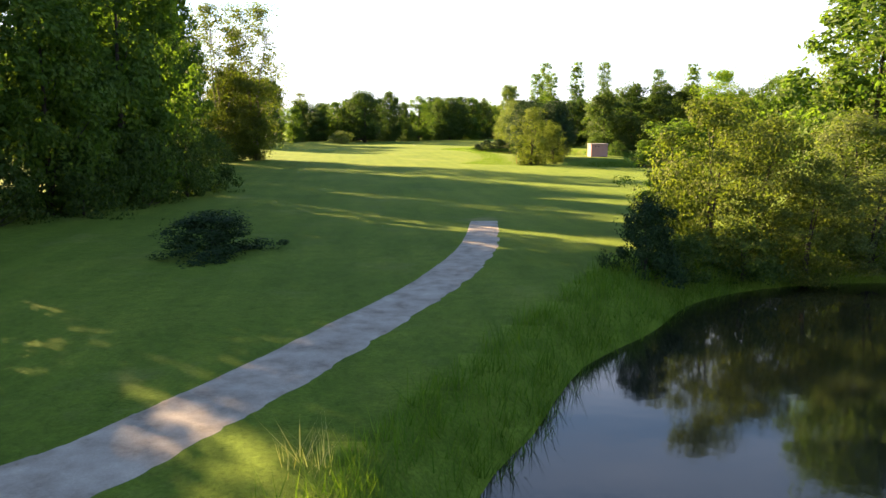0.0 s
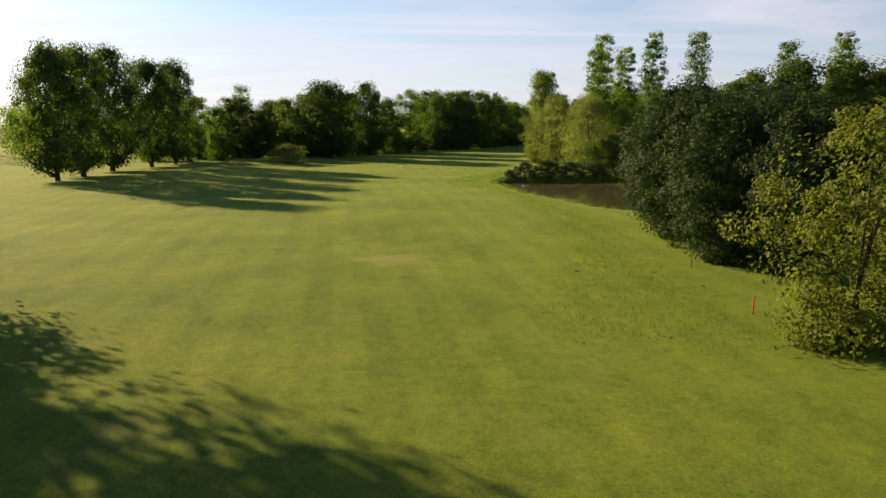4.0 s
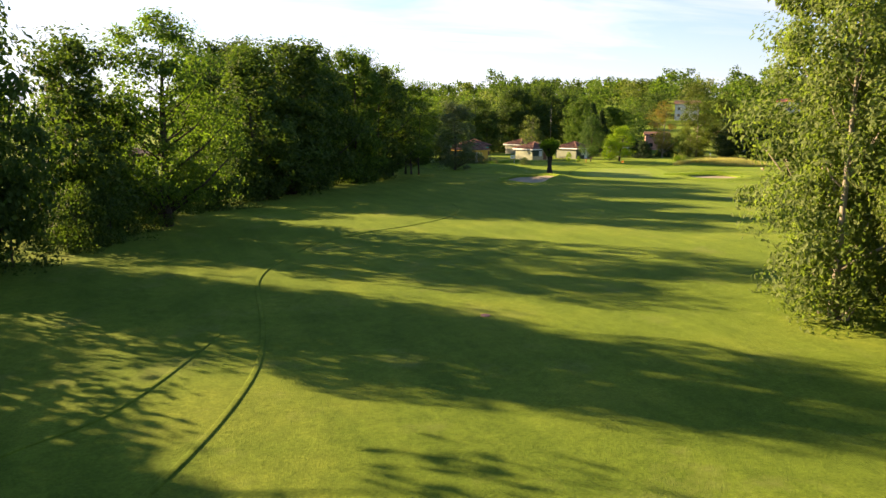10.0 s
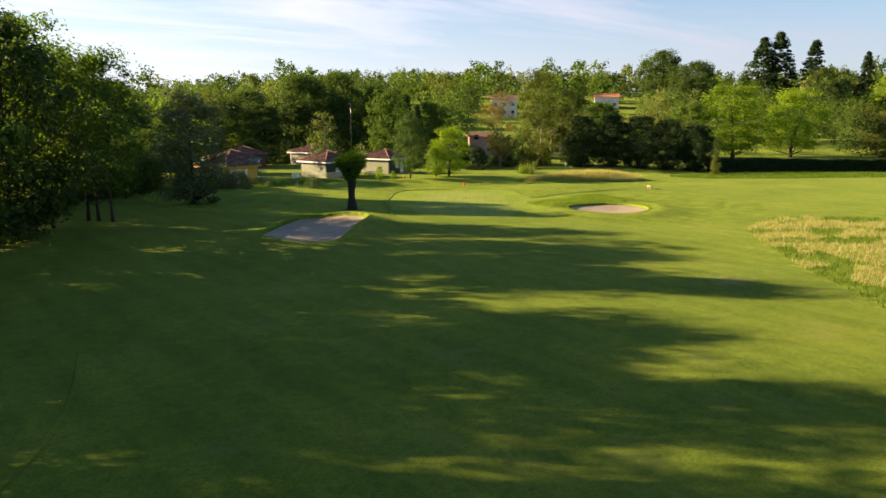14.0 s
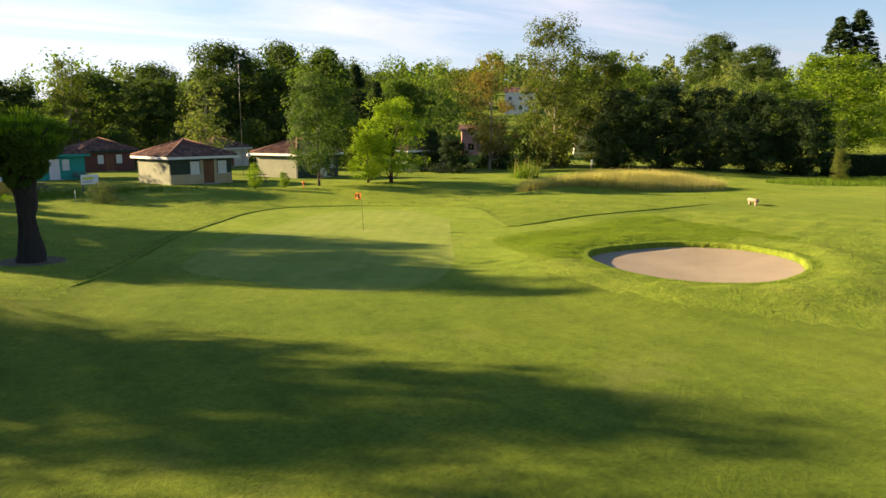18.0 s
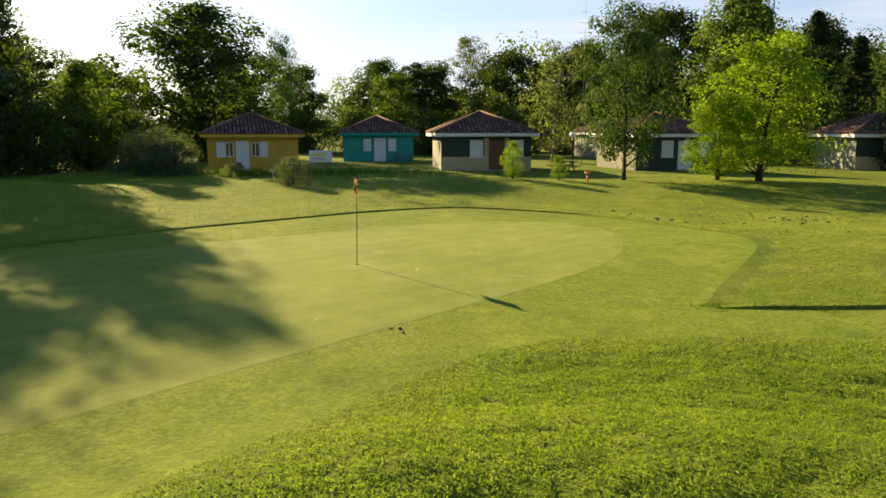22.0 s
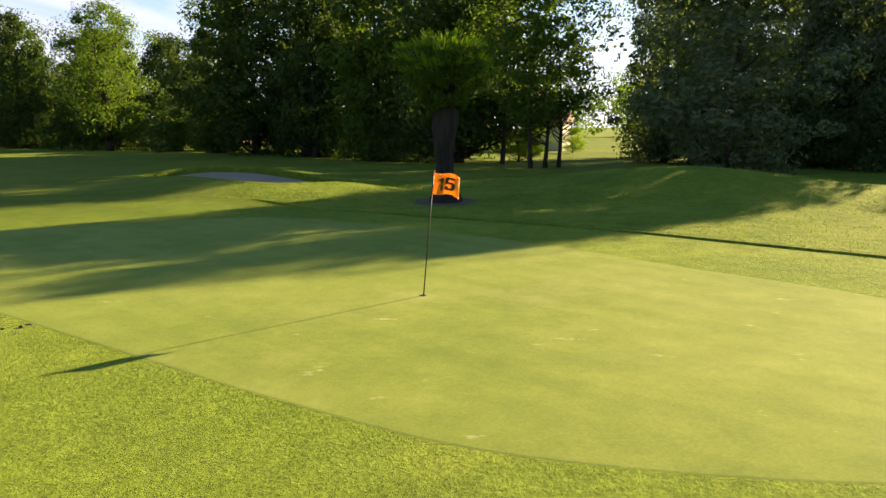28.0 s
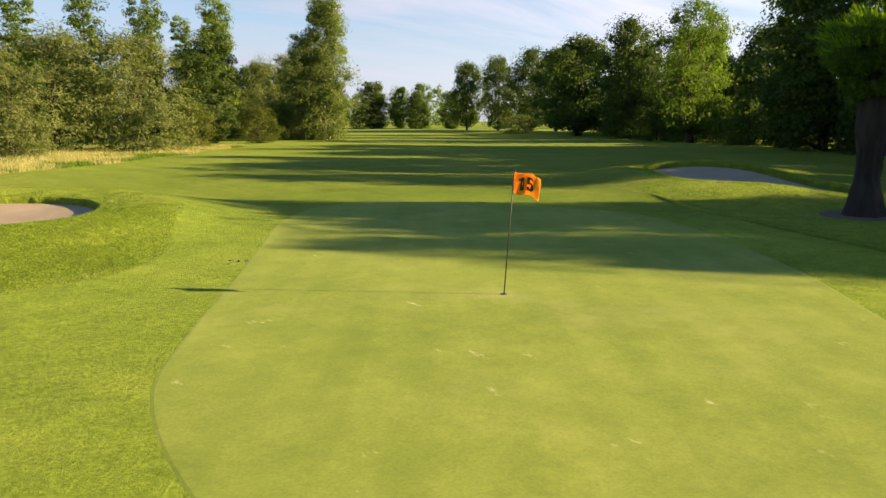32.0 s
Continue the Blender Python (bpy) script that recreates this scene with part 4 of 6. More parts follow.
WOOD = "trees on the wooded side of the fairway"
for i, (key, x, y, h, r) in enumerate([
    # thicket beside the cart path
    ("broad", -31, 30, 17, 5.5), ("fresh", -27.5, 39, 17, 5), ("fresh", -25, 46, 15, 4.5), ("fresh", -24, 54, 20, 5), ("fresh", -23, 60.2, 16, 3.4),
    ("broad", -31, 76.8, 23, 4.4), ("broad", -36, 52, 23, 6), ("oak", -42, 38, 18, 8), ("broad", -39, 83.4, 25, 4.6), ("fresh", -33, 90.8, 23, 3.8), ("broad", -45, 66, 25, 7),
    # fresh (-38, 89.2), broad (-43, 111.5) and (-47, 119) are added to shade the fairway
    ("oak", -44, 108, 23, 7), ("broad", -50, 93.5, 26, 4.8), ("broad", -38, 98, 23, 4.4), ("broad", -52, 120, 17, 6), ("fresh", -34, 79.2, 24, 4.6), ("fresh", -29, 60, 23, 5.5), ("fresh", -38, 89.2, 22, 2.6), ("broad", -34, 44, 18, 6), ("oak", -52, 50, 18, 7), ("oak", -58, 104, 18, 7), ("broad", -64, 130, 17, 6),
    ("broad", -37, 20, 17, 6), ("broad", -44, 101.2, 26, 5.0), ("fresh", -50, 112, 24, 6), ("broad", -43, 111.5, 26, 5.6), ("broad", -47, 119, 25, 4.8), ("oak", -40, 106, 22, 5.0), ("broad", -52, 96, 25, 4.6),
    ("sparse", -63, 107, 15, 4), ("willow", -66, 116, 14, 5), ("broad", -70, 124, 12.5, 5), ("fresh", -74, 133, 15, 5), ("fresh", -77, 143, 16, 5.5), ("broad", -82, 155, 13, 5), ("broad", -70, 150, 12, 5),
    # lone tall tree and the row with clear stems
    ("oak", -58, 196, 19, 6), ("oak", -60, 208, 20, 6.5), ("oak", -61, 221, 21, 7), ("oak", -58.5, 233, 20, 6.5), ("oak", -57.5, 243.3, 20.5, 5.8), ("fresh", -52, 256, 12, 4),
    ("fresh", -62, 272, 15, 6), ("fresh", -54, 282, 14, 5), ("broad", -47, 290, 14, 5), ("fresh", -70, 262, 14, 5), ("fresh", -74, 290, 17, 6), ("sparse", -58, 300, 19, 4),
    ("broad", -46, 268, 11.5, 5), ("fresh", -40, 274.5, 14.5, 5.2), ("broad", -53, 276, 15, 6), ("broad", -36, 279, 15.5, 5.5),
    # the long dark wood up to the green
    ("oak", -28.9, 269.5, 17.8, 9.6), ("oak", -21, 288, 18.6, 6.2), ("broad", -29, 297.5, 17.5, 5), ("broad", -16.3, 302.5, 15.5, 5.0), ("airy", -10.4, 308.2, 18.2, 7.6), ("broad", -18, 318, 9, 5),
    ("broad", -1.5, 327, 17.6, 5.6), ("broad", 3, 333, 18.6, 6.4), ("oak", 7.5, 341, 16.6, 6.5), ("fresh", 14, 349, 19.5, 5.5), ("broad", 9, 356, 20, 6),
    ("oak", -40, 292, 12.4, 6.4), ("oak", -36, 304, 17, 7), ("broad", -27, 314, 11, 6), ("broad", -20, 330, 10, 6), ("broad", -7, 338.5, 16.8, 6.2), ("broad", -4, 346, 19.6, 6.4), ("broad", 0, 353, 16.8, 6), ("fresh", -8, 350, 15, 5), ("broad", -50, 300, 15, 6), ("broad", 0, 378, 16, 6), ("broad", 4, 390, 17, 6), ("oak", 20, 412, 10, 6), ("broad", 10, 404, 16, 6),
    ("oak", 19, 356.5, 17.4, 7.4), ("stem", 27.5, 362.4, 15.8, 4.4), ("stem", 26.4, 363.4, 15.2, 4.6), ("stem", 25.6, 364.4, 16.2, 4.6), ("stem", 22.3, 360.2, 18.5, 4.6), ("grey", 16, 373.6, 17.5, 5.0),
    # between the mound and the cottages
    # broad (17, 387), (27.5, 389.5), slim grey (21.3, 383.5): added to cast shade
    ("grey", 20, 377, 9.5, 3.6), ("grey", 14, 381, 14.5, 5.6), ("grey", 23, 385, 17.0, 5.2), ("grey", 21.3, 383.5, 20.7, 3.0), ("broad", 17, 387, 15.5, 5.6), ("grey", 28.2, 387, 17.3, 4.6), ("grey", 37.6, 373.2, 13.0, 5.0), ("broad", 27.5, 389.5, 16.2, 4.2), ("fresh", 35.5, 391, 7.8, 3), ("fresh", 12, 392, 17, 6),
    ("oak", 34.4, 408.5, 14.4, 8.0), ("ash", 34, 428, 14, 2.9), ("broad", 22, 400, 11, 5),
]):
    plant(key, x, y, h, r, pick=i, group=WOOD)
plant("lime", 18.0, 361.4, 4.4, 2.4, 0, label="sunlit yellow-green bush under the trees")
plant("lime", 10.5, 362.2, 3.8, 2.4, 1, label="sunlit yellow-green bush under the trees")
plant("lime", -8, 367.4, 3.0, 1.8, 0, label="sunlit yellow-green bush beside the small house")
plant("sparse", -37.0, 121.0, 24.5, 6.0, 0, label="tall open tree with thin stems and a bushy foot")
plant("sparse", -32.0, 124.0, 25.0, 6.0, 1, label="tall open tree with thin stems and a bushy foot")
plant("golden", -35, 123, 15, 6.5, 1, label="dense bush round the foot of a tall tree")
plant("goldbush", -35.5, 120, 9.0, 4.6, 1, label="dense bush round the foot of a tall tree")
plant("goldbush", -31.5, 123, 8.0, 3.8, 0, label="dense bush round the foot of a tall tree")
lone_shrub = plant("willow", -34.2, 246.0, 4.2, 5.0, 1)
lone_shrub.name = "shrub"
tagged(lone_shrub, "wide rounded grey-green shrub on the fairway edge", "shrub")
plant("shrub", 44.6, 386.2, 2.8, 2.6, 1, label="grey-green flowering shrub beside the yellow cottage")
plant("shrub", 41.5, 388.5, 2.6, 2.6, 0, label="grey-green shrub beside the yellow cottage")
for i, (x, y, h) in enumerate([(46.6, 384.6, 2.3), (44.9, 385.0, 2.0), (48.6, 389.0, 0.7), (55.8, 381.8, 1.5), (50.5, 384.5, 0.8)]):
    plant("shrub", x, y, h, 0.9 * h, i, label="grey-green flowering shrub before the yellow cottage" if h > 1.8 else "small dark shrub in the weeds near the cottages")
plant("darkbush", -10.4, 32.6, 1.9, 2.9, 0, label="low spreading dark green juniper on the lawn")
RIGHT = "trees on the pond side of the fairway"
for i, (key, x, y, h, r) in enumerate([
    ("darkbush", 7.9, 27.6, 2.9, 1.7), ("goldbush", 11.6, 31.2, 6.8, 3.2), ("goldbush", 14.5, 33.2, 6.0, 3.0), ("fresh", 13.2, 41.5, 6.0, 2.6),
    ("willow", 20.5, 36, 6.5, 4.0), ("thicket", 9.7, 28.3, 1.7, 1.5), ("thicket", 12.6, 29.8, 2.4, 2.0), ("goldbush", 15.8, 30.9, 4.4, 2.4), ("willow", 19.2, 31.8, 4.2, 2.8), ("thicket", 23.2, 32.2, 3.0, 2.6), ("fresh", 24, 41, 14, 5), ("sparse", 29, 50, 17, 4), ("fresh", 36, 44, 16, 6),
    ("goldbush", 13.9, 114.2, 8.4, 4.0), ("goldbush", 17.6, 116.5, 6.0, 2.6), ("goldbush", 47.8, 117, 5.6, 4.4),
    ("leylandii", 15.6, 130.5, 9.0, 3.6), ("leylandii", 16.0, 135.0, 10.0, 4.2), ("leylandii", 16.2, 140, 10.6, 4.4), ("leylandii", 17.5, 145, 10.2, 4.2), ("leylandii", 18.0, 126.5, 8.6, 3.4), ("leylandii", 19.5, 132, 9.8, 4.0), ("leylandii", 21, 138, 10.4, 4.2), ("leylandii", 21.5, 144, 10.4, 4.2), ("leylandii", 17.5, 149, 9.6, 3.8),
    ("lime", 70, 186, 20, 7.5), ("fresh", 80, 176, 18, 7), ("broad", 42, 192, 15, 6), ("broad", 50, 194, 17, 6), ("broad", 58, 196, 17, 6), ("broad", 66, 198, 17, 6), ("broad", 84, 160, 16, 6), ("fresh", 82, 140, 14, 6), ("fresh", 62, 112, 12, 5), ("lime", 56, 96, 12, 4.5),
    ("darkbush", 12, 203.0, 2.3, 2.6), ("darkbush", 15.5, 204, 2.4, 3.0), ("darkbush", 19.5, 204.5, 2.1, 3.0), ("darkbush", 23.5, 204.5, 2.0, 2.8), ("darkbush", 28, 203.5, 2.0, 2.8), ("darkbush", 9.4, 200.6, 1.6, 1.7),
    ("willow", 25.5, 219, 13, 5), ("willow", 27, 228, 14, 5.5), ("willow", 22.5, 238, 14.5, 5.2), ("goldbush", 19.5, 246, 7, 2.8), ("willow", 22.6, 251.5, 12.5, 4.2), ("goldbush", 20.5, 256.5, 9.5, 2.8),
    ("pale", 23.2, 266.5, 20.5, 4.0), ("pale", 25.5, 270.5, 21, 4.2), ("goldbush", 23.6, 261, 9.5, 3.0),
    ("poplar", 34.4, 250.6, 27.4, 3.0), ("poplar", 44.5, 247.5, 27.2, 3.2), ("poplar", 52.9, 244.9, 27.0, 3.2), ("poplar", 79.9, 237.5, 26, 3.4), ("poplar", 70, 240, 24.5, 3.0), ("poplar", 33, 226, 22, 3.0), ("poplar", 29.5, 233, 22.5, 2.8),
    ("broad", 34, 240, 15, 5.5), ("broad", 42, 232, 14, 5.5), ("broad", 54, 226, 15, 6), ("broad", 66, 220, 15, 6), ("broad", 40, 262, 15, 5), ("broad", 36, 212, 13, 5), ("broad", 80, 215, 14, 6),
    ("willow", 57.6, 293.6, 11.4, 6.2), ("willow", 64.4, 292.6, 11.6, 6.4), ("pale", 28.2, 268.5, 15.5, 3.6), ("willow", 72, 292, 10.8, 6.6), ("willow", 69, 301.5, 7.5, 4.6), ("goldbush", 50.5, 287.5, 4.8, 3.4), ("goldbush", 39.4, 279.2, 4.5, 3.2), ("poplar", 64.6, 272, 17.2, 2.6), ("fresh", 80, 280, 13, 5), ("broad", 45, 274, 11, 4), ("willow", 84, 300, 11, 6),
]):
    plant(key, x, y, h, r, pick=i, group=RIGHT)
COURT = "trees round the cottages"
plant("ash", 74.0, 386.6, 9.6, 3.2, group=COURT)
plant("lime", 81.2, 386.6, 7.8, 3.7, 0, group=COURT)
plant("lime", 79.2, 387.4, 4.6, 2.0, 1, group=COURT)
plant("lime", 67.8, 385.2, 2.1, 0.75, 1, group=COURT, label="small clipped lime green shrub on the lawn")
plant("lime", 70.4, 385.4, 1.4, 0.55, 0, group=COURT, label="small young sapling on the lawn")
plant("bare", 68.5, 408, 10.0, 3.0, group=COURT)
for i, (key, x, y, h, r) in enumerate([
    ("fresh", 84, 412, 14.5, 4.5), ("rust", 100.0, 398.2, 13.8, 3.6), ("golden", 110.2, 398.5, 18.6, 5.4), ("golden", 116.6, 396.5, 14.5, 5.2), ("fir", 92, 420, 14, 4), ("fir", 97, 424, 12, 4), ("darkbush", 94.3, 397.5, 4.0, 2.6), ("darkbush", 94, 402, 4.6, 3.4), ("darkbush", 104, 402, 3.8, 3.0),
    ("leylandii", 115, 392, 9.4, 4.4), ("leylandii", 119.5, 389, 9.8, 4.6), ("leylandii", 123, 385, 9.6, 4.6), ("leylandii", 126.5, 381, 9.2, 4.4), ("leylandii", 130, 377.5, 8.6, 4.2),
    ("cypress", 128.3, 371.5, 6.6, 0.6), ("goldbush", 126.9, 370.6, 3.2, 1.1),
    ("broad", 30, 440, 12, 5.5), ("oak", 42, 444, 12, 6), ("broad", 50, 438, 11.5, 5), ("oak", 60, 444, 13, 6.5), ("broad", 68, 438, 12, 5), ("oak", 78, 446, 13, 7), ("broad", 88, 444, 14, 6), ("fresh", 47, 432, 9.5, 3.5), ("sparse", 56.5, 434, 14, 3.2), ("oak", 18, 444, 13, 7),
    ("fresh", 148, 420, 13, 5.5), ("lime", 170, 399, 17, 9.5), ("lime", 186, 394, 16.5, 8.5), ("fresh", 160, 404, 13, 6), ("weeping", 200, 449, 13.5, 5.6), ("weeping", 207, 441, 11.5, 5.0), ("oak", 265, 505, 22, 12), ("oak", 262, 485, 19, 10), ("oak", 250, 478, 14, 8), ("rust", 214, 388, 11, 7), ("willow", 140, 424, 10, 5), ("willow", 150, 410, 9.5, 4.5), ("fir", 299, 474, 31, 13), ("fir", 294, 478, 29, 13), ("fir", 306, 463, 28, 10), ("fir", 318, 448, 24, 7), ("fir", 326, 440, 25, 4), ("fir", 330, 412, 27, 7), ("oak", 300, 455, 17, 9), ("lime", 292, 425, 17, 8), ("oak", 280, 440, 14, 9), ("oak", 310, 420, 15, 9), ("oak", 80, 447, 18, 7.5), ("oak", 91, 452, 19, 8), ("oak", 100, 448, 16, 7), ("oak", 70, 454, 15, 7), ("fresh", 110, 440, 13, 6), ("goldbush", 205, 380, 9, 6),
]):
    plant(key, x, y, h, r, pick=i, group=COURT)
EDGE = spline([(-41, 284), (-30, 280), (-19, 286), (-12.5, 299), (-8.5, 312), (-3, 322), (4, 335), (11, 344), (20, 351.5)], closed=False, steps=3)
for i, (x, y) in enumerate(EDGE):
    plant("thicket", x - 1.5 + RNG.uniform(-1, 1), y + 1.5 + RNG.uniform(-1, 1), RNG.uniform(2.8, 5.5), RNG.uniform(2.4, 3.6), i, group="undergrowth at the edge of the wood")
for i, (x, y, h, r) in enumerate([(-29, 33, 5, 3.4), (-25.5, 40, 4.5, 3.2), (-23, 46, 4.5, 3), (-21.5, 52, 5, 3), (-20.5, 58, 5, 3), (-21, 64, 5, 3), (-26, 68, 5, 4), (-31, 78, 5, 4), (-34, 86, 5, 4), (-33, 28, 5, 4),
                                 (11, 378, 5, 4), (17, 380, 6, 4), (24, 381.5, 6, 4), (30, 384.5, 5, 3.6), (35, 388, 5, 3.4), (39, 391, 4, 3), (7, 374, 5, 4), (33, 398, 6, 4),
                                 (40, 188, 4, 3), (46, 190, 4, 4), (54, 192, 5, 4), (62, 192, 5, 4), (74, 186, 5, 4), (36, 152, 3, 2), (24, 213, 5, 3.5), (30, 220, 6, 4), (36, 222, 6, 4), (31, 245, 6, 4), (29, 258, 6, 3.4), (30, 266, 5, 3), (34, 230, 7, 4),
                                 (104, 404, 6, 3.5), (96, 408, 6, 4), (89, 412, 6, 4), (110, 404, 7, 4), (62, 430, 5, 4), (70, 432, 5, 4), (52, 428, 5, 4), (43, 432, 5, 4), (80, 430, 6, 4), (34, 436, 5, 4), (-53, 262, 4, 4), (-47, 270, 4, 4), (-57, 250, 3, 2.5)]):
    plant("thicket", x, y, h, r, i, group="undergrowth")

# ---- pollarded willow beside the green ----


def pollard(x, y):
    rng = np.random.default_rng(3)
    ob = thing("tree", pose(x, y, up(x, y)), "pollarded willow with thick dark trunk and clipped round head", "tree")
    bm = bmesh.new()
    path = [(0.02 * math.sin(3 * z), 0.015 * math.sin(2.1 * z + 1), z) for z in np.linspace(-0.3, 4.4, 30)]
    add_tube(bm, path, [0.37 + 0.26 * math.exp(-max(z + 0.1, 0) / 0.5) + 0.05 * math.sin(2.3 * z + 1) + 0.16 * smooth(2.6, 4.2, z) for _, _, z in path], 28)
    for v in bm.verts:
        a = math.atan2(v.co.y, v.co.x)
        ridge = 0.035 * math.sin(9 * a + 1.3 * math.sin(1.1 * v.co.z)) + 0.02 * math.sin(17 * a + 2 * v.co.z)
        r = math.hypot(v.co.x, v.co.y) + 1e-6
        v.co.x, v.co.y = v.co.x * (1 + ridge / r), v.co.y * (1 + ridge / r)
    for k in range(11):
        a = k * 2 * math.pi / 11 + rng.uniform(-0.2, 0.2)
        r = rng.uniform(0.9, 1.5)
        add_tube(bm, [(0.2 * math.cos(a), 0.2 * math.sin(a), 3.9), (0.5 * r * math.cos(a), 0.5 * r * math.sin(a), 4.8), (r * math.cos(a), r * math.sin(a), 5.6)], [0.16, 0.09, 0.03], 6)
    for v in bm.verts:
        v.co += Vector(noise.noise_vector(v.co * 1.3)) * 0.05 + Vector(noise.noise_vector(v.co * 5.0)) * 0.04
    part("trunk", bm, "bark_black", ob)
    # head: uneven clumps of narrow leaves, hanging down one side of the trunk
    spots = []
    for k in range(120):
        a, u = rng.uniform(0, 2 * math.pi), math.sqrt(rng.uniform(0, 1))
        r = 1.58 * u * (1 + 0.16 * math.sin(3 * a + 0.8) + 0.10 * math.sin(7 * a))
        z = 4.95 + 1.15 * math.sqrt(max(0.0, 1 - u * u)) * rng.uniform(-0.25, 1.0) + 0.18 * math.sin(2 * a)
        spots.append((r * math.cos(a), r * math.sin(a), z, rng.uniform(0.22, 0.48)))
    for k in range(80):
        a, t = rng.uniform(0, 2 * math.pi), rng.uniform(0, 1)
        t = max(t, 0.22 - 0.2 * math.cos(a - 3.9))
        r = 0.52 + 0.75 * t ** 1.4
        spots.append((r * math.cos(a), r * math.sin(a), 3.2 + 1.7 * t, 0.14 + 0.22 * t))
    spots = np.array(spots)
    c = np.repeat(spots, 150, 0)
    d = rng.normal(size=(len(c), 3))
    d /= np.linalg.norm(d, axis=1)[:, None]
    q = c[:, :3] + d * (c[:, 3] * rng.uniform(0.3, 1.05, len(c)) ** 0.6)[:, None]
    v, f = quads(q, d * 0.7 + rng.normal(size=d.shape) * 0.6, 0.15, 0.045, rng)
    part("crown", mesh_np("crown", v, f, "leaf_fresh"), None, ob)
    # upright young shoots over the head
    m = 5200
    pick = spots[rng.integers(0, 120, m)]
    a, h = rng.uniform(0, 2 * math.pi, m), 0.06 + 0.32 * rng.uniform(0, 1, m) ** 2
    foot = pick[:, :3] + np.stack([0.3 * np.cos(a), 0.3 * np.sin(a), 0.5 * pick[:, 3]], 1)
    reach = 0.16 * pick[:, :2] + 0.08 * np.stack([np.cos(a), np.sin(a)], 1)
    tip = foot + np.column_stack([reach, h])
    side = np.stack([-np.sin(a), np.cos(a), 0 * a], 1) * 0.024
    mid = (foot + tip) / 2
    v = np.stack([foot, mid - side, tip, mid + side], 1).reshape(-1, 3)
    part("shoot", mesh_np("shoot", v, np.arange(4 * m).reshape(-1, 4), "leaf_lime"), None, ob)


pollard(51.0, 359.0)
sheet("bare_earth", np.array([(51 + 1.3 * math.cos(a), 359 + 1.2 * math.sin(a)) for a in np.linspace(0, 2 * math.pi, 24, endpoint=False)]), 0.012, "bank_earth", "worn bare earth round the tree foot", "soil")

# ---- cottages ----
surface("plaster_yellow", [(0.3, (0.54, 0.33, 0.040)), (0.7, (0.66, 0.42, 0.060))], 0.8, 20, 0.9, 0.2, 0.01)
surface("plaster_teal", [(0.3, (0.015, 0.27, 0.22)), (0.7, (0.03, 0.36, 0.29))], 0.8, 20, 0.85, 0.2, 0.01)
surface("plaster_pale", [(0.3, (0.19, 0.21, 0.15)), (0.7, (0.26, 0.28, 0.205))], 0.8, 20, 0.9, 0.2, 0.01)
surface("boards_dark_green", [(0.3, (0.018, 0.036, 0.026)), (0.7, (0.03, 0.055, 0.04))], 0.8, 16, 0.7, 0.3, 0.01, stretch=(1, 1, 6))
surface("plaster_beige", [(0.3, (0.44, 0.36, 0.20)), (0.7, (0.54, 0.45, 0.27))], 0.8, 20, 0.9, 0.2, 0.01)
surface("boards_maroon", [(0.3, (0.10, 0.035, 0.025)), (0.7, (0.15, 0.05, 0.04))], 0.8, 16, 0.7, 0.3, 0.01, stretch=(1, 1, 6))
surface("paint_white", [(0.3, (0.70, 0.70, 0.68)), (0.7, (0.80, 0.80, 0.78))], 1.2, 22, 0.6, 0.1, 0.005)
surface("plaster_white", [(0.3, (0.62, 0.58, 0.52)), (0.7, (0.74, 0.71, 0.66))], 0.5, 14, 0.9, 0.15, 0.01)
surface("plaster_pink", [(0.3, (0.46, 0.24, 0.20)), (0.7, (0.56, 0.31, 0.26))], 0.5, 14, 0.9, 0.15, 0.01)
surface("wood_brown", [(0.3, (0.14, 0.055, 0.022)), (0.7, (0.22, 0.09, 0.035))], 2.0, 24, 0.6, 0.3, 0.006, stretch=(1, 1, 0.15))
surface("wood_pale", [(0.3, (0.26, 0.19, 0.12)), (0.7, (0.40, 0.31, 0.21))], 2.0, 24, 0.8, 0.4, 0.006, stretch=(0.2, 3, 3))
surface("wood_grey", [(0.3, (0.12, 0.10, 0.08)), (0.7, (0.20, 0.17, 0.14))], 2.0, 24, 0.8, 0.4, 0.006, stretch=(0.2, 3, 3))
surface("tile_bed", [(0.25, (0.030, 0.022, 0.018)), (0.75, (0.075, 0.050, 0.040))], 3.0, 18, 0.95, 0.5, 0.01)


def tile_material():
    """Weathered clay tiles: each tile its own tone, some grey with lichen."""
    m, nt, b, out = nodes_of("clay_tile")
    g = nt.nodes.new("ShaderNodeNewGeometry")
    col = ramp_node(nt, g.outputs["Random Per Island"], [(0.0, (0.085, 0.055, 0.045)), (0.35, (0.17, 0.085, 0.062)), (0.7, (0.25, 0.12, 0.085)), (1.0, (0.30, 0.21, 0.165))])
    fn = noise_node(nt, 16, 5, 0.7, None, False)
    col = mixed(nt, 0.5, col, ramp_node(nt, noise_node(nt, 1.1, 5, 0.7, None, False), [(0.3, (0.55, 0.57, 0.58)), (0.7, (1.15, 1.12, 1.1))]), "MULTIPLY")
    col = mixed(nt, 0.4, col, ramp_node(nt, fn, [(0.3, (0.5, 0.5, 0.5)), (0.7, (1.2, 1.2, 1.2))]), "MULTIPLY")
    nt.links.new(col, b.inputs["Base Color"])
    b.inputs["Roughness"].default_value = 0.92
    bumped(nt, b, fn, 0.5, 0.01)
    MATS["clay_tile"] = m


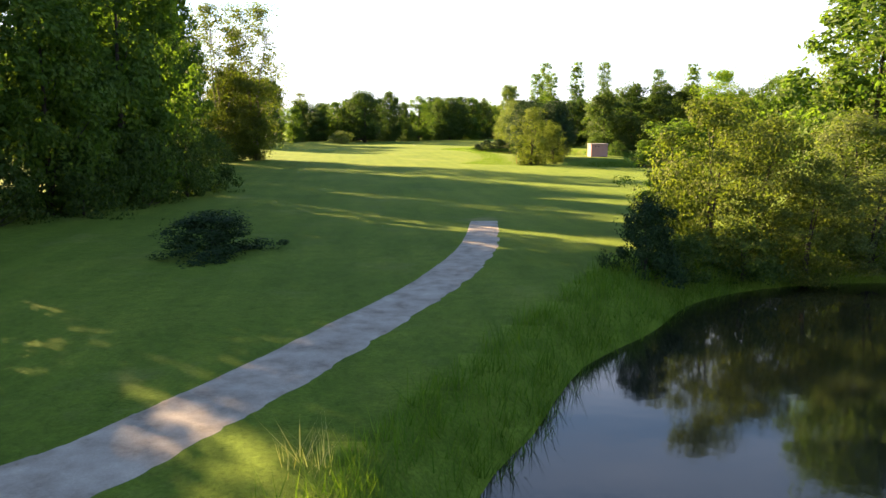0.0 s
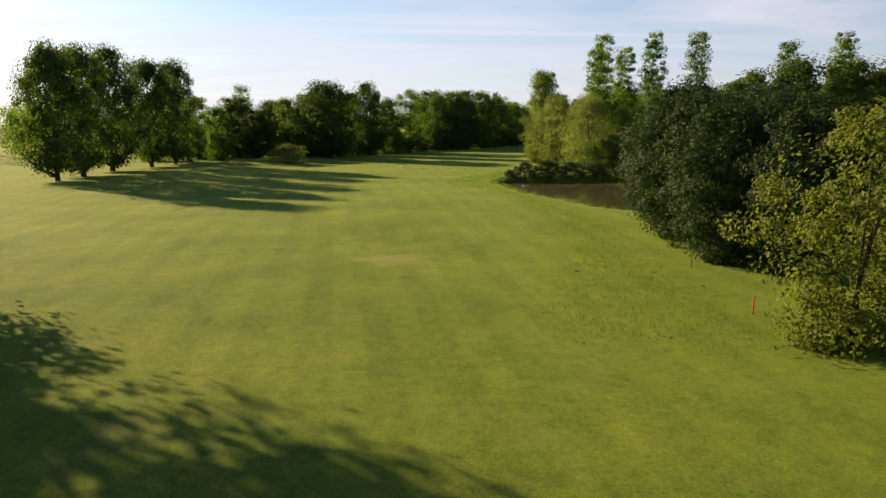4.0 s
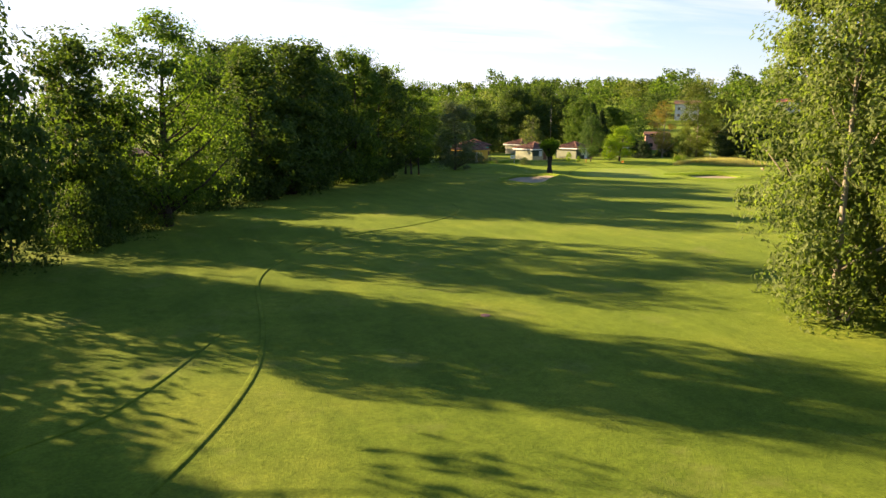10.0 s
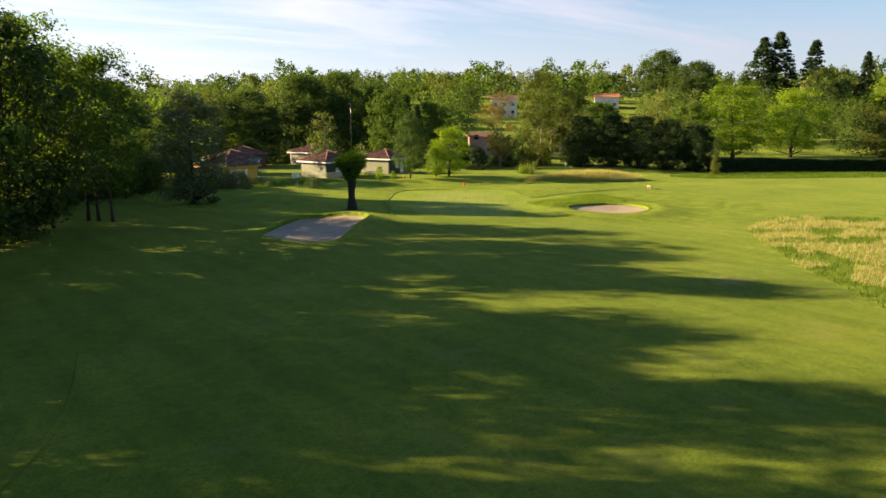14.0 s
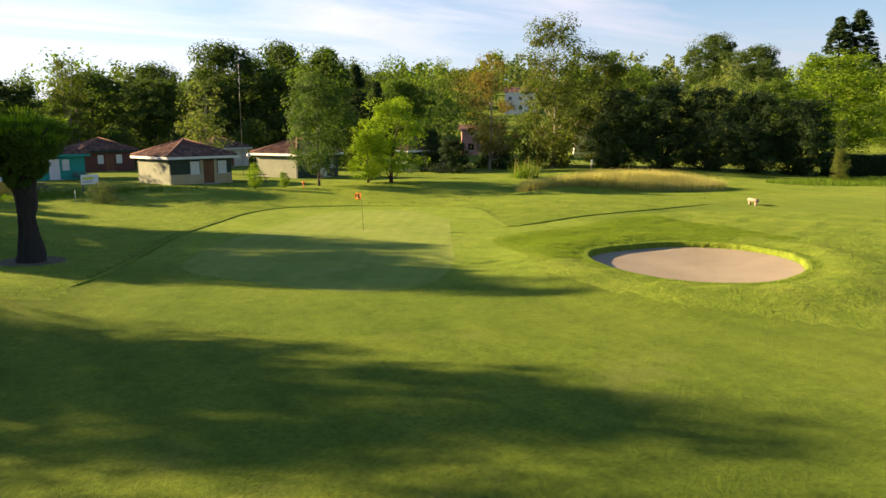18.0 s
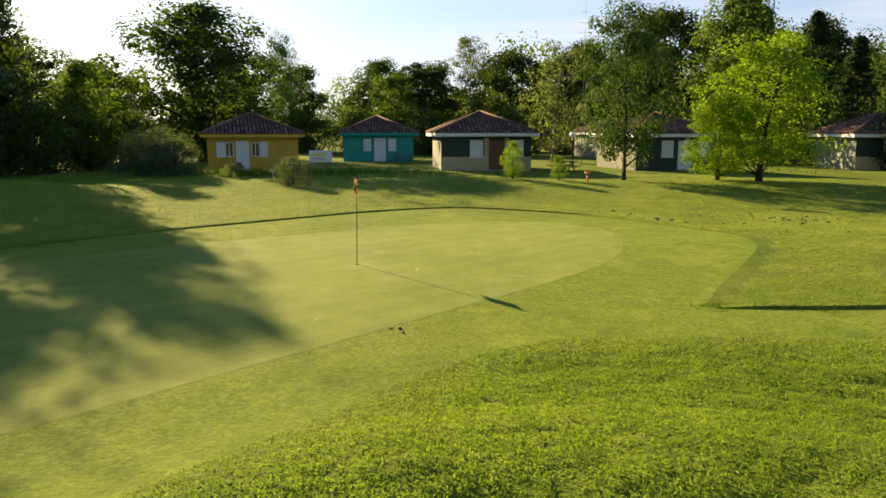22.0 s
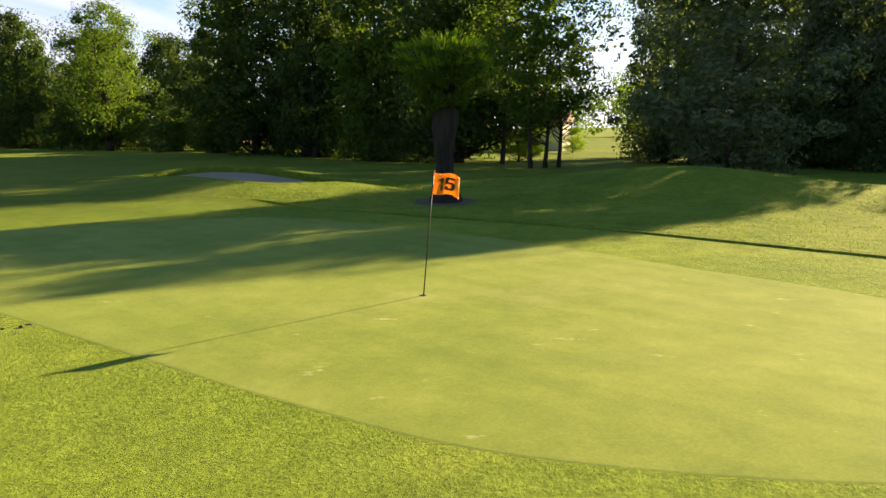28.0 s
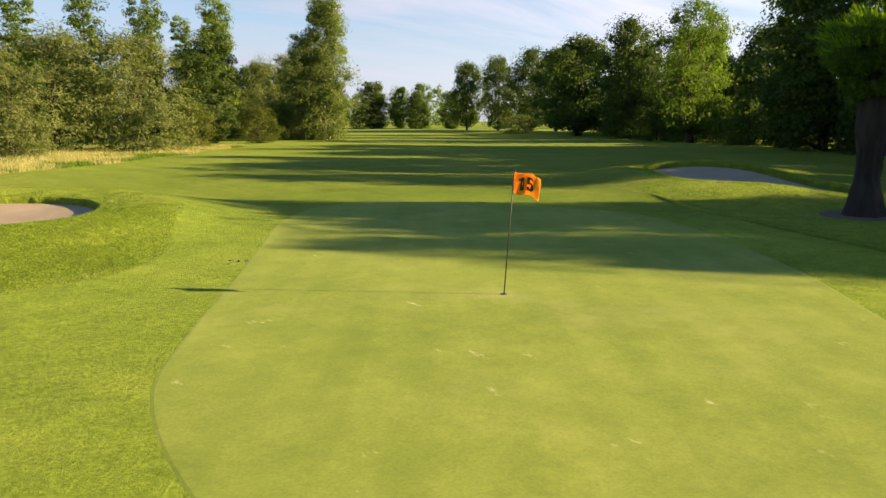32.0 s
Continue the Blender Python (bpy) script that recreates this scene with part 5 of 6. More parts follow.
tile_material()
surface("clay_tile_bright", [(0.25, (0.36, 0.12, 0.06)), (0.75, (0.50, 0.20, 0.11))], 1.0, 10, 0.9, 0.5, 0.02)
surface("concrete", [(0.3, (0.30, 0.29, 0.27)), (0.7, (0.42, 0.40, 0.37))], 1.0, 16, 0.95, 0.4, 0.01)
surface("steel_grey", [(0.3, (0.25, 0.25, 0.25)), (0.7, (0.35, 0.35, 0.35))], 2, 20, 0.45, 0.1, 0.003, metal=0.8)
surface("flag_orange", [(0.3, (0.90, 0.30, 0.012)), (0.7, (0.95, 0.46, 0.02))], 2, 30, 0.7, 0.1, 0.003)
surface("paint_black", [(0.3, (0.012, 0.012, 0.012)), (0.7, (0.022, 0.022, 0.022))], 2, 30, 0.5, 0.05, 0.002)
surface("paint_yellow", [(0.3, (0.62, 0.62, 0.04)), (0.7, (0.72, 0.72, 0.06))], 2, 30, 0.5, 0.05, 0.002)
surface("paint_orange", [(0.3, (0.70, 0.16, 0.02)), (0.7, (0.80, 0.2, 0.03))], 2, 30, 0.5, 0.05, 0.002)
surface("disc_red", [(0.3, (0.26, 0.10, 0.07)), (0.7, (0.42, 0.20, 0.15))], 3, 30, 0.7, 0.05, 0.002)
surface("paint_red", [(0.3, (0.50, 0.03, 0.02)), (0.7, (0.62, 0.05, 0.03))], 2, 30, 0.5, 0.05, 0.002)


def glass_material():
    m, nt, b, out = nodes_of("window_glass")
    b.inputs["Base Color"].default_value = (0.02, 0.022, 0.025, 1)
    b.inputs["Roughness"].default_value = 0.05
    b.inputs["Specular IOR Level"].default_value = 0.7
    MATS["window_glass"] = m


glass_material()


def wall_mesh(W, H, T, holes):
    """A wall from x = 0 to W, z = 0 to H, y = 0 to T, with openings (x0, x1, z0, z1) through it."""
    xs = sorted({0, W, *[h[0] for h in holes], *[h[1] for h in holes]})
    zs = sorted({-0.4, H, *[h[2] for h in holes], *[h[3] for h in holes]})
    bm = bmesh.new()
    for x0, x1 in zip(xs, xs[1:]):
        for z0, z1 in zip(zs, zs[1:]):
            mx, mz = (x0 + x1) / 2, (z0 + z1) / 2
            if not any(h[0] < mx < h[1] and h[2] < mz < h[3] for h in holes):
                add_box(bm, (x0, 0, z0), (x1, T, z1))
    bmesh.ops.remove_doubles(bm, verts=bm.verts, dist=1e-4)
    return bm


def slope_tiles(width, run, rise, pitch=0.27, course=0.40):
    """Clay tiles of one triangular roof slope: eave along x at y = 0, apex above (0, run, rise)."""
    V, F = [], []
    L = math.hypot(run, rise)
    rng = np.random.default_rng(11)
    cols = int(width / pitch)
    seg = 5
    for c in range(cols):
        u = -width / 2 + (c + 0.5) * pitch
        length = L * (1 - abs(u) / (width / 2))
        k = 0
        while k * course < length - 0.1:
            a, b = k * course, min((k + 1) * course + 0.04, length)
            dz, du = rng.uniform(-0.006, 0.006), rng.uniform(-0.008, 0.008)
            base = len(V)
            for s, rad, lift in ((a - 0.03, 0.112, 0.055), (b, 0.085, 0.015)):
                for j in range(seg):
                    q = math.pi * j / (seg - 1)
                    px, h = u + du + rad * math.cos(q), rad * math.sin(q) * 0.8 + lift + dz
                    V.append((px, s * run / L - h * rise / L, s * rise / L + h * run / L))
            for j in range(seg - 1):
                F.append((base + j, base + j + 1, base + seg + j + 1, base + seg + j))
            F.append((base, base + 1, base + 2, base + 4))
            k += 1
    return mesh_np("roof_tiles", np.array(V), np.array(F), "clay_tile")


HW, HD, HH, OVER, RISE = 6.2, 6.0, 2.45, 0.42, 1.42
RUN_X, RUN_Y = HW / 2 + OVER, HD / 2 + OVER
TILES_Y = slope_tiles(HW + 2 * OVER, RUN_Y, RISE)
TILES_X = slope_tiles(HD + 2 * OVER, RUN_X, RISE)


def shutter(bm_at, w, h):
    bm = bmesh.new()
    line = [(-0.008, 0.0), (-0.050, 0.0), (-0.050, 0.05)]
    for k in range(int((h - 0.1) / 0.09)):
        z = 0.05 + k * 0.09
        line += [(-0.034, z + 0.004), (-0.052, z + 0.07), (-0.034, z + 0.088)]
    line += [(-0.050, h - 0.05), (-0.050, h), (-0.008, h)]
    ends = [[bm.verts.new((x, y, z)) for y, z in line] for x in (0.0, w)]
    for i in range(len(line)):
        j = (i + 1) % len(line)
        bm.faces.new((ends[0][i], ends[0][j], ends[1][j], ends[1][i]))
    bm.faces.new(ends[0][::-1])
    bm.faces.new(ends[1])
    bmesh.ops.recalc_face_normals(bm, faces=bm.faces)
    return bm


def bungalow(x, y, turn, wall, side, low, trim, door, openings, label, door_words):
    """A one-room cottage with its front-left corner at x, y; turn: degrees by which the front runs off the x axis."""
    ob = thing("cottage", pose(x, y, up(x + 2, y + 3), 0, 0, turn), label, "cottage", "holiday cottages")
    holes = [(o[1], o[2], o[3], o[4]) for o in openings]
    part("wall", wall_mesh(HW, HH, 0.2, holes), wall, ob)
    part("wall", wall_mesh(HW, HH, 0.2, []), wall, ob, at=pose(0, HD - 0.2, 0))
    part("wall", wall_mesh(HD - 0.4, HH, 0.2, []), side, ob, at=pose(0.2, 0.2, 0, 0, 0, 90))
    part("wall", wall_mesh(HD - 0.4, HH, 0.2, []), wall, ob, at=pose(HW, 0.2, 0, 0, 0, 90))
    if low:
        xs = [0.0] + sorted(v for o in openings if o[3] < 0.3 for v in (o[1], o[2])) + [HW]
        for a, b in zip(xs[::2], xs[1::2]):
            part("plinth", box((a - 0.01, -0.035, -0.4), (b, -0.004, 0.95), 0.006), low, ob, "beige rendered plinth")
        for o in openings:
            if o[0] == "door":
                for a, b in ((o[1] - 0.32, o[1] - 0.002), (o[2] + 0.002, o[2] + 0.30)):
                    part("door_surround", box((a, -0.035, 0.952), (b, -0.004, 2.2), 0.006), low, ob, "beige rendered strip beside the door")
    slab = bmesh.new()
    a = [slab.verts.new(p) for p in ((-OVER, -OVER, HH), (HW + OVER, -OVER, HH), (HW + OVER, HD + OVER, HH), (-OVER, HD + OVER, HH))]
    top = slab.verts.new((HW / 2, HD / 2, HH + 0.08 + RISE))
    low_ring = [slab.verts.new((v.co.x, v.co.y, HH + 0.08)) for v in a]
    slab.faces.new(a[::-1])
    for i in range(4):
        slab.faces.new((a[i], a[(i + 1) % 4], low_ring[(i + 1) % 4], low_ring[i]))
        slab.faces.new((low_ring[i], low_ring[(i + 1) % 4], top))
    roof = part("roof", slab, "tile_bed", ob, "hipped roof of weathered clay tiles")
    for tiles, at in ((TILES_Y, pose(HW / 2, -OVER, HH + 0.09)), (TILES_X, pose(HW + OVER, HD / 2, HH + 0.09, 0, 0, 90)), (TILES_Y, pose(HW / 2, HD + OVER, HH + 0.09, 0, 0, 180)), (TILES_X, pose(-OVER, HD / 2, HH + 0.09, 0, 0, 270))):
        tagged(part("roof_tiles", tiles, None, roof, "rows of weathered clay roof tiles", at=at), kind="stuff")
    for cx, cy in ((-OVER, -OVER), (HW + OVER, -OVER), (HW + OVER, HD + OVER), (-OVER, HD + OVER)):
        part("hip_cap", tube([(cx, cy, HH + 0.17), (HW / 2, HD / 2, HH + RISE + 0.2)], [0.11, 0.11], 8), "clay_tile", roof)
    for lo, hi in (((-OVER - 0.03, -OVER - 0.03, HH - 0.13), (HW + OVER + 0.03, -OVER - 0.001, HH + 0.1)), ((-OVER - 0.03, HD + OVER + 0.001, HH - 0.13), (HW + OVER + 0.03, HD + OVER + 0.03, HH + 0.1)),
                   ((-OVER - 0.03, -OVER, HH - 0.13), (-OVER - 0.001, HD + OVER, HH + 0.1)), ((HW + OVER + 0.001, -OVER, HH - 0.13), (HW + OVER + 0.03, HD + OVER, HH + 0.1))):
        part("fascia", box(lo, hi, 0.006), trim, ob, "painted eaves board")
    for o in openings:
        kind, x0, x1, z0, z1 = o[:5]
        if kind == "door":
            d = part("door", box((x0 + 0.03, 0.05, z0 + 0.01), (x1 - 0.03, 0.11, z1 - 0.03), 0.008), door, ob, door_words)
            part("handle", tube([(x1 - 0.14, 0.05, 1.0), (x1 - 0.14, 0.0, 1.0), (x1 - 0.24, 0.0, 1.0)], [0.012, 0.012, 0.012], 6), "steel_grey", d)
            fr = bmesh.new()
            for lo, hi in (((x0, 0.01, z0), (x0 + 0.05, 0.13, z1)), ((x1 - 0.05, 0.01, z0), (x1, 0.13, z1)), ((x0 + 0.05, 0.01, z1 - 0.05), (x1 - 0.05, 0.13, z1))):
                add_box(fr, lo, hi)
            part("door_frame", fr, "paint_white" if door == "paint_white" else door, ob)
            part("doorstep", box((x0 - 0.2, -0.5, -0.4), (x1 + 0.2, -0.04, 0.06), 0.01), "concrete", ob)
        else:
            win = part("window", box((x0, 0.10, z0), (x1, 0.125, z1)), "window_glass", ob, "dark glass")
            fr = bmesh.new()
            for lo, hi in (((x0, 0.03, z0), (x0 + 0.06, 0.099, z1)), ((x1 - 0.06, 0.03, z0), (x1, 0.099, z1)), ((x0 + 0.06, 0.03, z1 - 0.06), (x1 - 0.06, 0.099, z1)), ((x0 + 0.06, 0.03, z0), (x1 - 0.06, 0.099, z0 + 0.06)), (((x0 + x1) / 2 - 0.025, 0.04, z0 + 0.06), ((x0 + x1) / 2 + 0.025, 0.098, z1 - 0.06))):
                add_box(fr, lo, hi)
            part("window_frame", fr, "paint_white", win)
            part("window_sill", box((x0 - 0.05, -0.07, z0 - 0.07), (x1 + 0.05, 0.03, z0 - 0.002), 0.008), trim, win)
            w = (x1 - x0) if o[5] != "both" else (x1 - x0) / 2
            sx = {"left": x0 - w, "right": x1, "shut": x0, "both": x0}[o[5]]
            part("shutter", shutter(None, w, z1 - z0 + 0.06), "paint_white", win, "white louvred shutter", at=pose(sx, 0, z0 - 0.03))
    return ob


YELLOW = [("window", 1.18, 1.75, 0.98, 1.98, "left"), ("door", 1.90, 2.80, 0.06, 2.08), ("window", 2.95, 3.52, 0.98, 1.98, "right")]
TEAL = [("window", 1.78, 2.46, 0.95, 2.0, "shut"), ("door", 2.72, 3.74, 0.06, 2.08), ("window", 3.97, 4.66, 0.95, 2.0, "shut")]
GREENISH = [("window", 1.95, 2.85, 0.97, 2.05, "shut"), ("door", 3.25, 4.35, 0.06, 2.08), ("window", 4.75, 5.65, 0.97, 2.05, "shut")]
bungalow(46.1, 389.4, 30, "plaster_yellow", "plaster_yellow", None, "plaster_yellow", "paint_white", YELLOW, "ochre yellow cottage with hipped tile roof and white shutters", "white door")
bungalow(50.4, 404.6, 20, "plaster_teal", "plaster_teal", None, "plaster_teal", "paint_white", TEAL, "turquoise cottage with hipped tile roof and white door", "white door")
bungalow(62.1, 391.9, 19, "boards_dark_green", "plaster_pale", "plaster_beige", "paint_white", "wood_brown", GREENISH, "dark green cottage with pale side wall and brown door", "brown wooden door")
bungalow(56.8, 420.5, 15, "boards_maroon", "boards_dark_green", None, "boards_dark_green", "wood_brown", TEAL, "dark maroon cottage half hidden behind others", "brown wooden door")
bungalow(75.0, 395.6, 27, "boards_dark_green", "plaster_pale", None, "paint_white", "paint_white", GREENISH, "dark green cottage with pale side wall behind trees", "white door")
bungalow(90.4, 401.0, 12, "boards_dark_green", "plaster_pale", "plaster_beige", "paint_white", "wood_brown", GREENISH, "dark green cottage with brown door at the wood", "brown wooden door")
bungalow(72.0, 422.0, 24, "plaster_white", "plaster_pale", None, "paint_white", "wood_brown", TEAL, "pale cottage behind the others", "brown wooden door")

# ---- flag, hole and small things of the course ----


def flagstick(x, y):
    z = up(x, y) + 0.012
    ob = thing("flagstick", pose(x, y, z), "thin dark flagstick with orange flag numbered 15", "golf flag")
    lean = Vector((-0.03, 0.19, 2.12))
    part("pole", tube([(0, 0, -0.1), tuple(lean * 0.5), tuple(lean)], [0.011, 0.010, 0.009], 8), "paint_black", ob)
    part("knob", tube([tuple(lean), tuple(lean * 1.006), tuple(lean * 1.012)], [0.014, 0.018, 0.010], 8), "paint_black", ob)
    way = Vector((-0.42, 0.907, 0)).normalized()
    out = Vector((way.y, -way.x, 0))

    def cloth(s, t, off=0.0):
        wave = 0.035 * math.sin(9 * s + 0.5) * min(1, s * 3) + 0.015 * math.sin(16 * s + 5 * t)
        drop = 0.10 * s * s + 0.02 * math.sin(7 * s)
        root = lean * (1 - 0.17 * t) * 0.995
        return root + way * (0.012 + 0.46 * s) + out * (wave + off) - Vector((0, 0, drop))

    bm = bmesh.new()
    n, m = 18, 10
    g = [[bm.verts.new(cloth(i / n, j / m)) for j in range(m + 1)] for i in range(n + 1)]
    for i in range(n):
        for j in range(m):
            bm.faces.new((g[i][j], g[i + 1][j], g[i + 1][j + 1], g[i][j + 1])).smooth = True
    bmesh.ops.solidify(bm, geom=bm.faces[:], thickness=0.003)
    fl = part("flag", bm, "flag_orange", ob, "bright orange flag with black number 15")
    # the number, with edges all round, read from the side of the fairway and through the cloth
    strokes = {"1": [(0.09, 0.19, 0.0, 1.0), (0.03, 0.09, 0.74, 0.92)], "5": [(0.28, 0.54, 0.84, 1.0), (0.28, 0.37, 0.46, 0.84), (0.37, 0.50, 0.46, 0.62), (0.45, 0.55, 0.10, 0.56), (0.30, 0.50, 0.0, 0.15), (0.27, 0.36, 0.10, 0.28)]}
    for digit, bars in strokes.items():
        bm = bmesh.new()
        for off in (0.010, -0.013):
            for x0, x1, z0, z1 in bars:
                k = 4
                for i in range(k):
                    a, b = x0 + (x1 - x0) * i / k, x0 + (x1 - x0) * (i + 1) / k
                    c = [cloth(0.16 + 1.15 * q, 0.80 - 0.60 * w, off) for q, w in ((a, z0), (b, z0), (b, z1), (a, z1))]
                    bm.faces.new([bm.verts.new(p) for p in (c if off > 0 else c[::-1])])
        part("number", bm, "paint_black", fl, "black printed digit " + digit)
    # a flat black disc; the shade inside the hole is its colour
    cup = bmesh.new()
    add_tube(cup, [(0, 0, -0.02), (0, 0, 0.004)], [0.062, 0.062], 20)
    tagged(new("hole_disc", bpy.data.meshes.new("hole_disc")), "black disc painted as the shaded hole at the flagstick", "golf hole")
    me = scene.objects["hole_disc"].data
    cup.to_mesh(me)
    cup.free()
    me.materials.append(MATS["paint_black"])
    scene.objects["hole_disc"].matrix_basis = pose(x, y, z)


flagstick(67.0, 360.45)


def sign_board(x, y, turn):
    ob = thing("sign_board", pose(x, y, up(x, y), 0, 0, turn), "white hole sign with yellow band on two grey posts", "sign")
    for px in (-0.55, 0.55):
        part("post", box((px - 0.05, 0.02, -0.3), (px + 0.05, 0.10, 1.45), 0.006), "wood_grey", ob)
    b = part("panel", box((-0.72, -0.03, 0.75), (0.72, 0.019, 1.5), 0.01), "paint_white", ob, "white panel")
    part("stripe", box((-0.60, -0.036, 1.14), (0.30, -0.031, 1.30)), "paint_yellow", b, "yellow band")
    part("text_bar", box((-0.60, -0.036, 0.98), (0.20, -0.031, 1.03)), "steel_grey", b)
    part("text_bar", box((-0.60, -0.036, 0.88), (0.35, -0.031, 0.92)), "steel_grey", b)
    for px in (-0.4, 0.4):
        part("brace", tube([(px, 0.06, 1.0), (px, 0.75, -0.2)], [0.03, 0.03], 6), "wood_grey", ob)


sign_board(55.3, 387.2, 28)


def stake(x, y, h, mat, label, r=0.03):
    ob = thing("marker_post", pose(x, y, up(x, y)), label, "marker post")
    part("post", tube([(0, 0, -0.2), (0, 0, h - 0.04), (0, 0, h)], [r, r, r * 0.4], 8), mat, ob)


stake(14.9, 229.2, 1.15, "wood_grey", "slim grey wooden marker post in the rough")
stake(54.0, 383.0, 0.8, "paint_white", "short white marker post in the grass")
stake(12.0, 118.5, 0.9, "paint_red", "short red marker post beside the bushes")
stake(12.8, 128.6, 0.9, "wood_grey", "short grey post beside the hedge")


def sign_post(x, y):
    ob = thing("signpost", pose(x, y, up(x, y), 0, 0, 20), "small white board on a thin post", "signpost")
    part("post", tube([(0, 0, -0.2), (0, 0, 2.0)], [0.04, 0.035], 8), "wood_grey", ob)
    part("panel", box((-0.17, -0.06, 1.55), (0.17, -0.036, 2.05), 0.01), "paint_white", ob, "white panel")


sign_post(101.7, 381.6)


def tee_marker(x, y, turn):
    ob = thing("wooden_block", pose(x, y, up(x, y), 0, 0, turn), "low weathered log bench on the grass", "bench")
    part("seat", tube([(-0.55, 0, 0.36), (0.55, 0, 0.36)], [0.13, 0.13], 12), "wood_pale", ob)
    for px in (-0.38, 0.38):
        part("leg", tube([(px, 0, -0.1), (px, 0, 0.28)], [0.11, 0.10], 10), "wood_pale", ob)


tee_marker(96.6, 358.2, 70)


def distance_disc(x, y, mat, label):
    ob = thing("distance_marker", pose(x, y, up(x, y)), label, "distance marker")
    part("disc", tube([(0, 0, -0.03), (0, 0, 0.035), (0, 0, 0.05)], [0.24, 0.24, 0.20], 20), mat, ob)


distance_disc(6.8, 271.4, "disc_red", "flat faded red distance disc set in the fairway")
distance_disc(-9.15, 234.4, "paint_white", "flat white distance disc set in the fairway")


def cone_marker(x, y):
    ob = thing("marker_cone", pose(x, y, up(x, y)), "small orange tee cone on the lawn", "marker")
    part("stand", tube([(0, 0, -0.05), (0, 0, 0.35)], [0.05, 0.05], 8), "paint_orange", ob)
    part("cup", tube([(0, 0, 0.35), (0, 0, 0.55)], [0.06, 0.17], 12), "paint_orange", ob)


cone_marker(72.0, 385.0)


def globe_lamp(x, y):
    ob = thing("globe_lamp", pose(x, y, up(x, y)), "garden lamp with white globe on a dark pole", "lamp")
    part("pole", tube([(0, 0, -0.2), (0, 0, 2.0), (0, 0, 2.2)], [0.05, 0.04, 0.07], 10), "paint_black", ob)
    bm = bmesh.new()
    bmesh.ops.create_uvsphere(bm, u_segments=20, v_segments=12, radius=0.22)
    for f in bm.faces:
        f.smooth = True
    part("globe", bm, "paint_white", ob, "white globe", at=pose(0, 0, 2.38))


globe_lamp(70.6, 397.5)


def picnic_table(x, y, turn):
    ob = thing("picnic_table", pose(x, y, up(x, y), 0, 0, turn), "dark wooden picnic table with two benches", "table", "picnic tables")
    for k in range(5):
        part("board", box((-0.9, -0.38 + k * 0.155, 0.70), (0.9, -0.24 + k * 0.155, 0.745), 0.006), "wood_grey", ob)
    for s in (-1, 1):
        part("bench_board", box((-0.9, s * 0.72 - 0.13, 0.42), (0.9, s * 0.72 + 0.13, 0.46), 0.006), "wood_grey", ob)
    for px in (-0.6, 0.6):
        for s in (-1, 1):
            part("leg", tube([(px, s * 0.62, -0.05), (px, s * 0.18, 0.70)], [0.045, 0.045], 6), "wood_grey", ob)
        part("cross_bar", box((px - 0.03, -0.84, 0.36), (px + 0.03, 0.84, 0.42)), "wood_grey", ob)


picnic_table(70.2, 393.2, 25)
picnic_table(51.5, 391.0, 30)
picnic_table(55.8, 404.9, 20)
picnic_table(97.6, 400.2, 60)


def hut(x, y, turn):
    ob = thing("pump_hut", pose(x, y, up(x, y), 0, 0, turn), "small pink hut with flat roof beside the pond", "hut")
    part("wall", box((-1.7, -1.3, -1.2), (1.7, 1.3, 2.5), 0.02), "plaster_pink", ob)
    part("roof", box((-1.85, -1.45, 2.504), (1.85, 1.45, 2.62), 0.02), "concrete", ob)
    for px in (-0.9, -0.3):
        part("vent", box((px, -1.325, 2.0), (px + 0.25, -1.303, 2.2)), "paint_black", ob)


hut(31.2, 147.6, 5)


def far_house(x, y, turn, w, d, h, wall, roof, label, floors=1):
    ob = thing("house", pose(x, y, up(x, y) - 0.1, 0, 0, turn), label, "house", "houses on the hillside")
    part("wall", box((-w / 2, -d / 2, -2.5), (w / 2, d / 2, h), 0.02), wall, ob)
    bm = bmesh.new()
    e = 0.5
    a = [bm.verts.new(p) for p in ((-w / 2 - e, -d / 2 - e, h + 0.01), (w / 2 + e, -d / 2 - e, h + 0.01), (w / 2 + e, d / 2 + e, h + 0.01), (-w / 2 - e, d / 2 + e, h + 0.01))]
    b = [bm.verts.new((-w / 2 - e, 0, h + d * 0.19)), bm.verts.new((w / 2 + e, 0, h + d * 0.19))]
    for f in ((a[0], a[1], b[1], b[0]), (a[2], a[3], b[0], b[1]), (a[1], a[2], b[1]), (a[3], a[0], b[0]), a[::-1]):
        bm.faces.new(f)
    part("roof", bm, roof, ob, "clay tile roof")
    n = max(2, int(w / 3))
    for fl in range(floors):
        for k in range(n):
            px = -w / 2 + (k + 0.5) * w / n
            win = part("window", box((px - 0.55, -d / 2 - 0.03, 0.9 + 2.8 * fl), (px + 0.55, -d / 2 - 0.004, 2.1 + 2.8 * fl)), "window_glass", ob)
            part("window_frame", box((px - 0.62, -d / 2 - 0.06, 0.82 + 2.8 * fl), (px + 0.62, -d / 2 - 0.032, 0.9 + 2.8 * fl)), "paint_white", win)


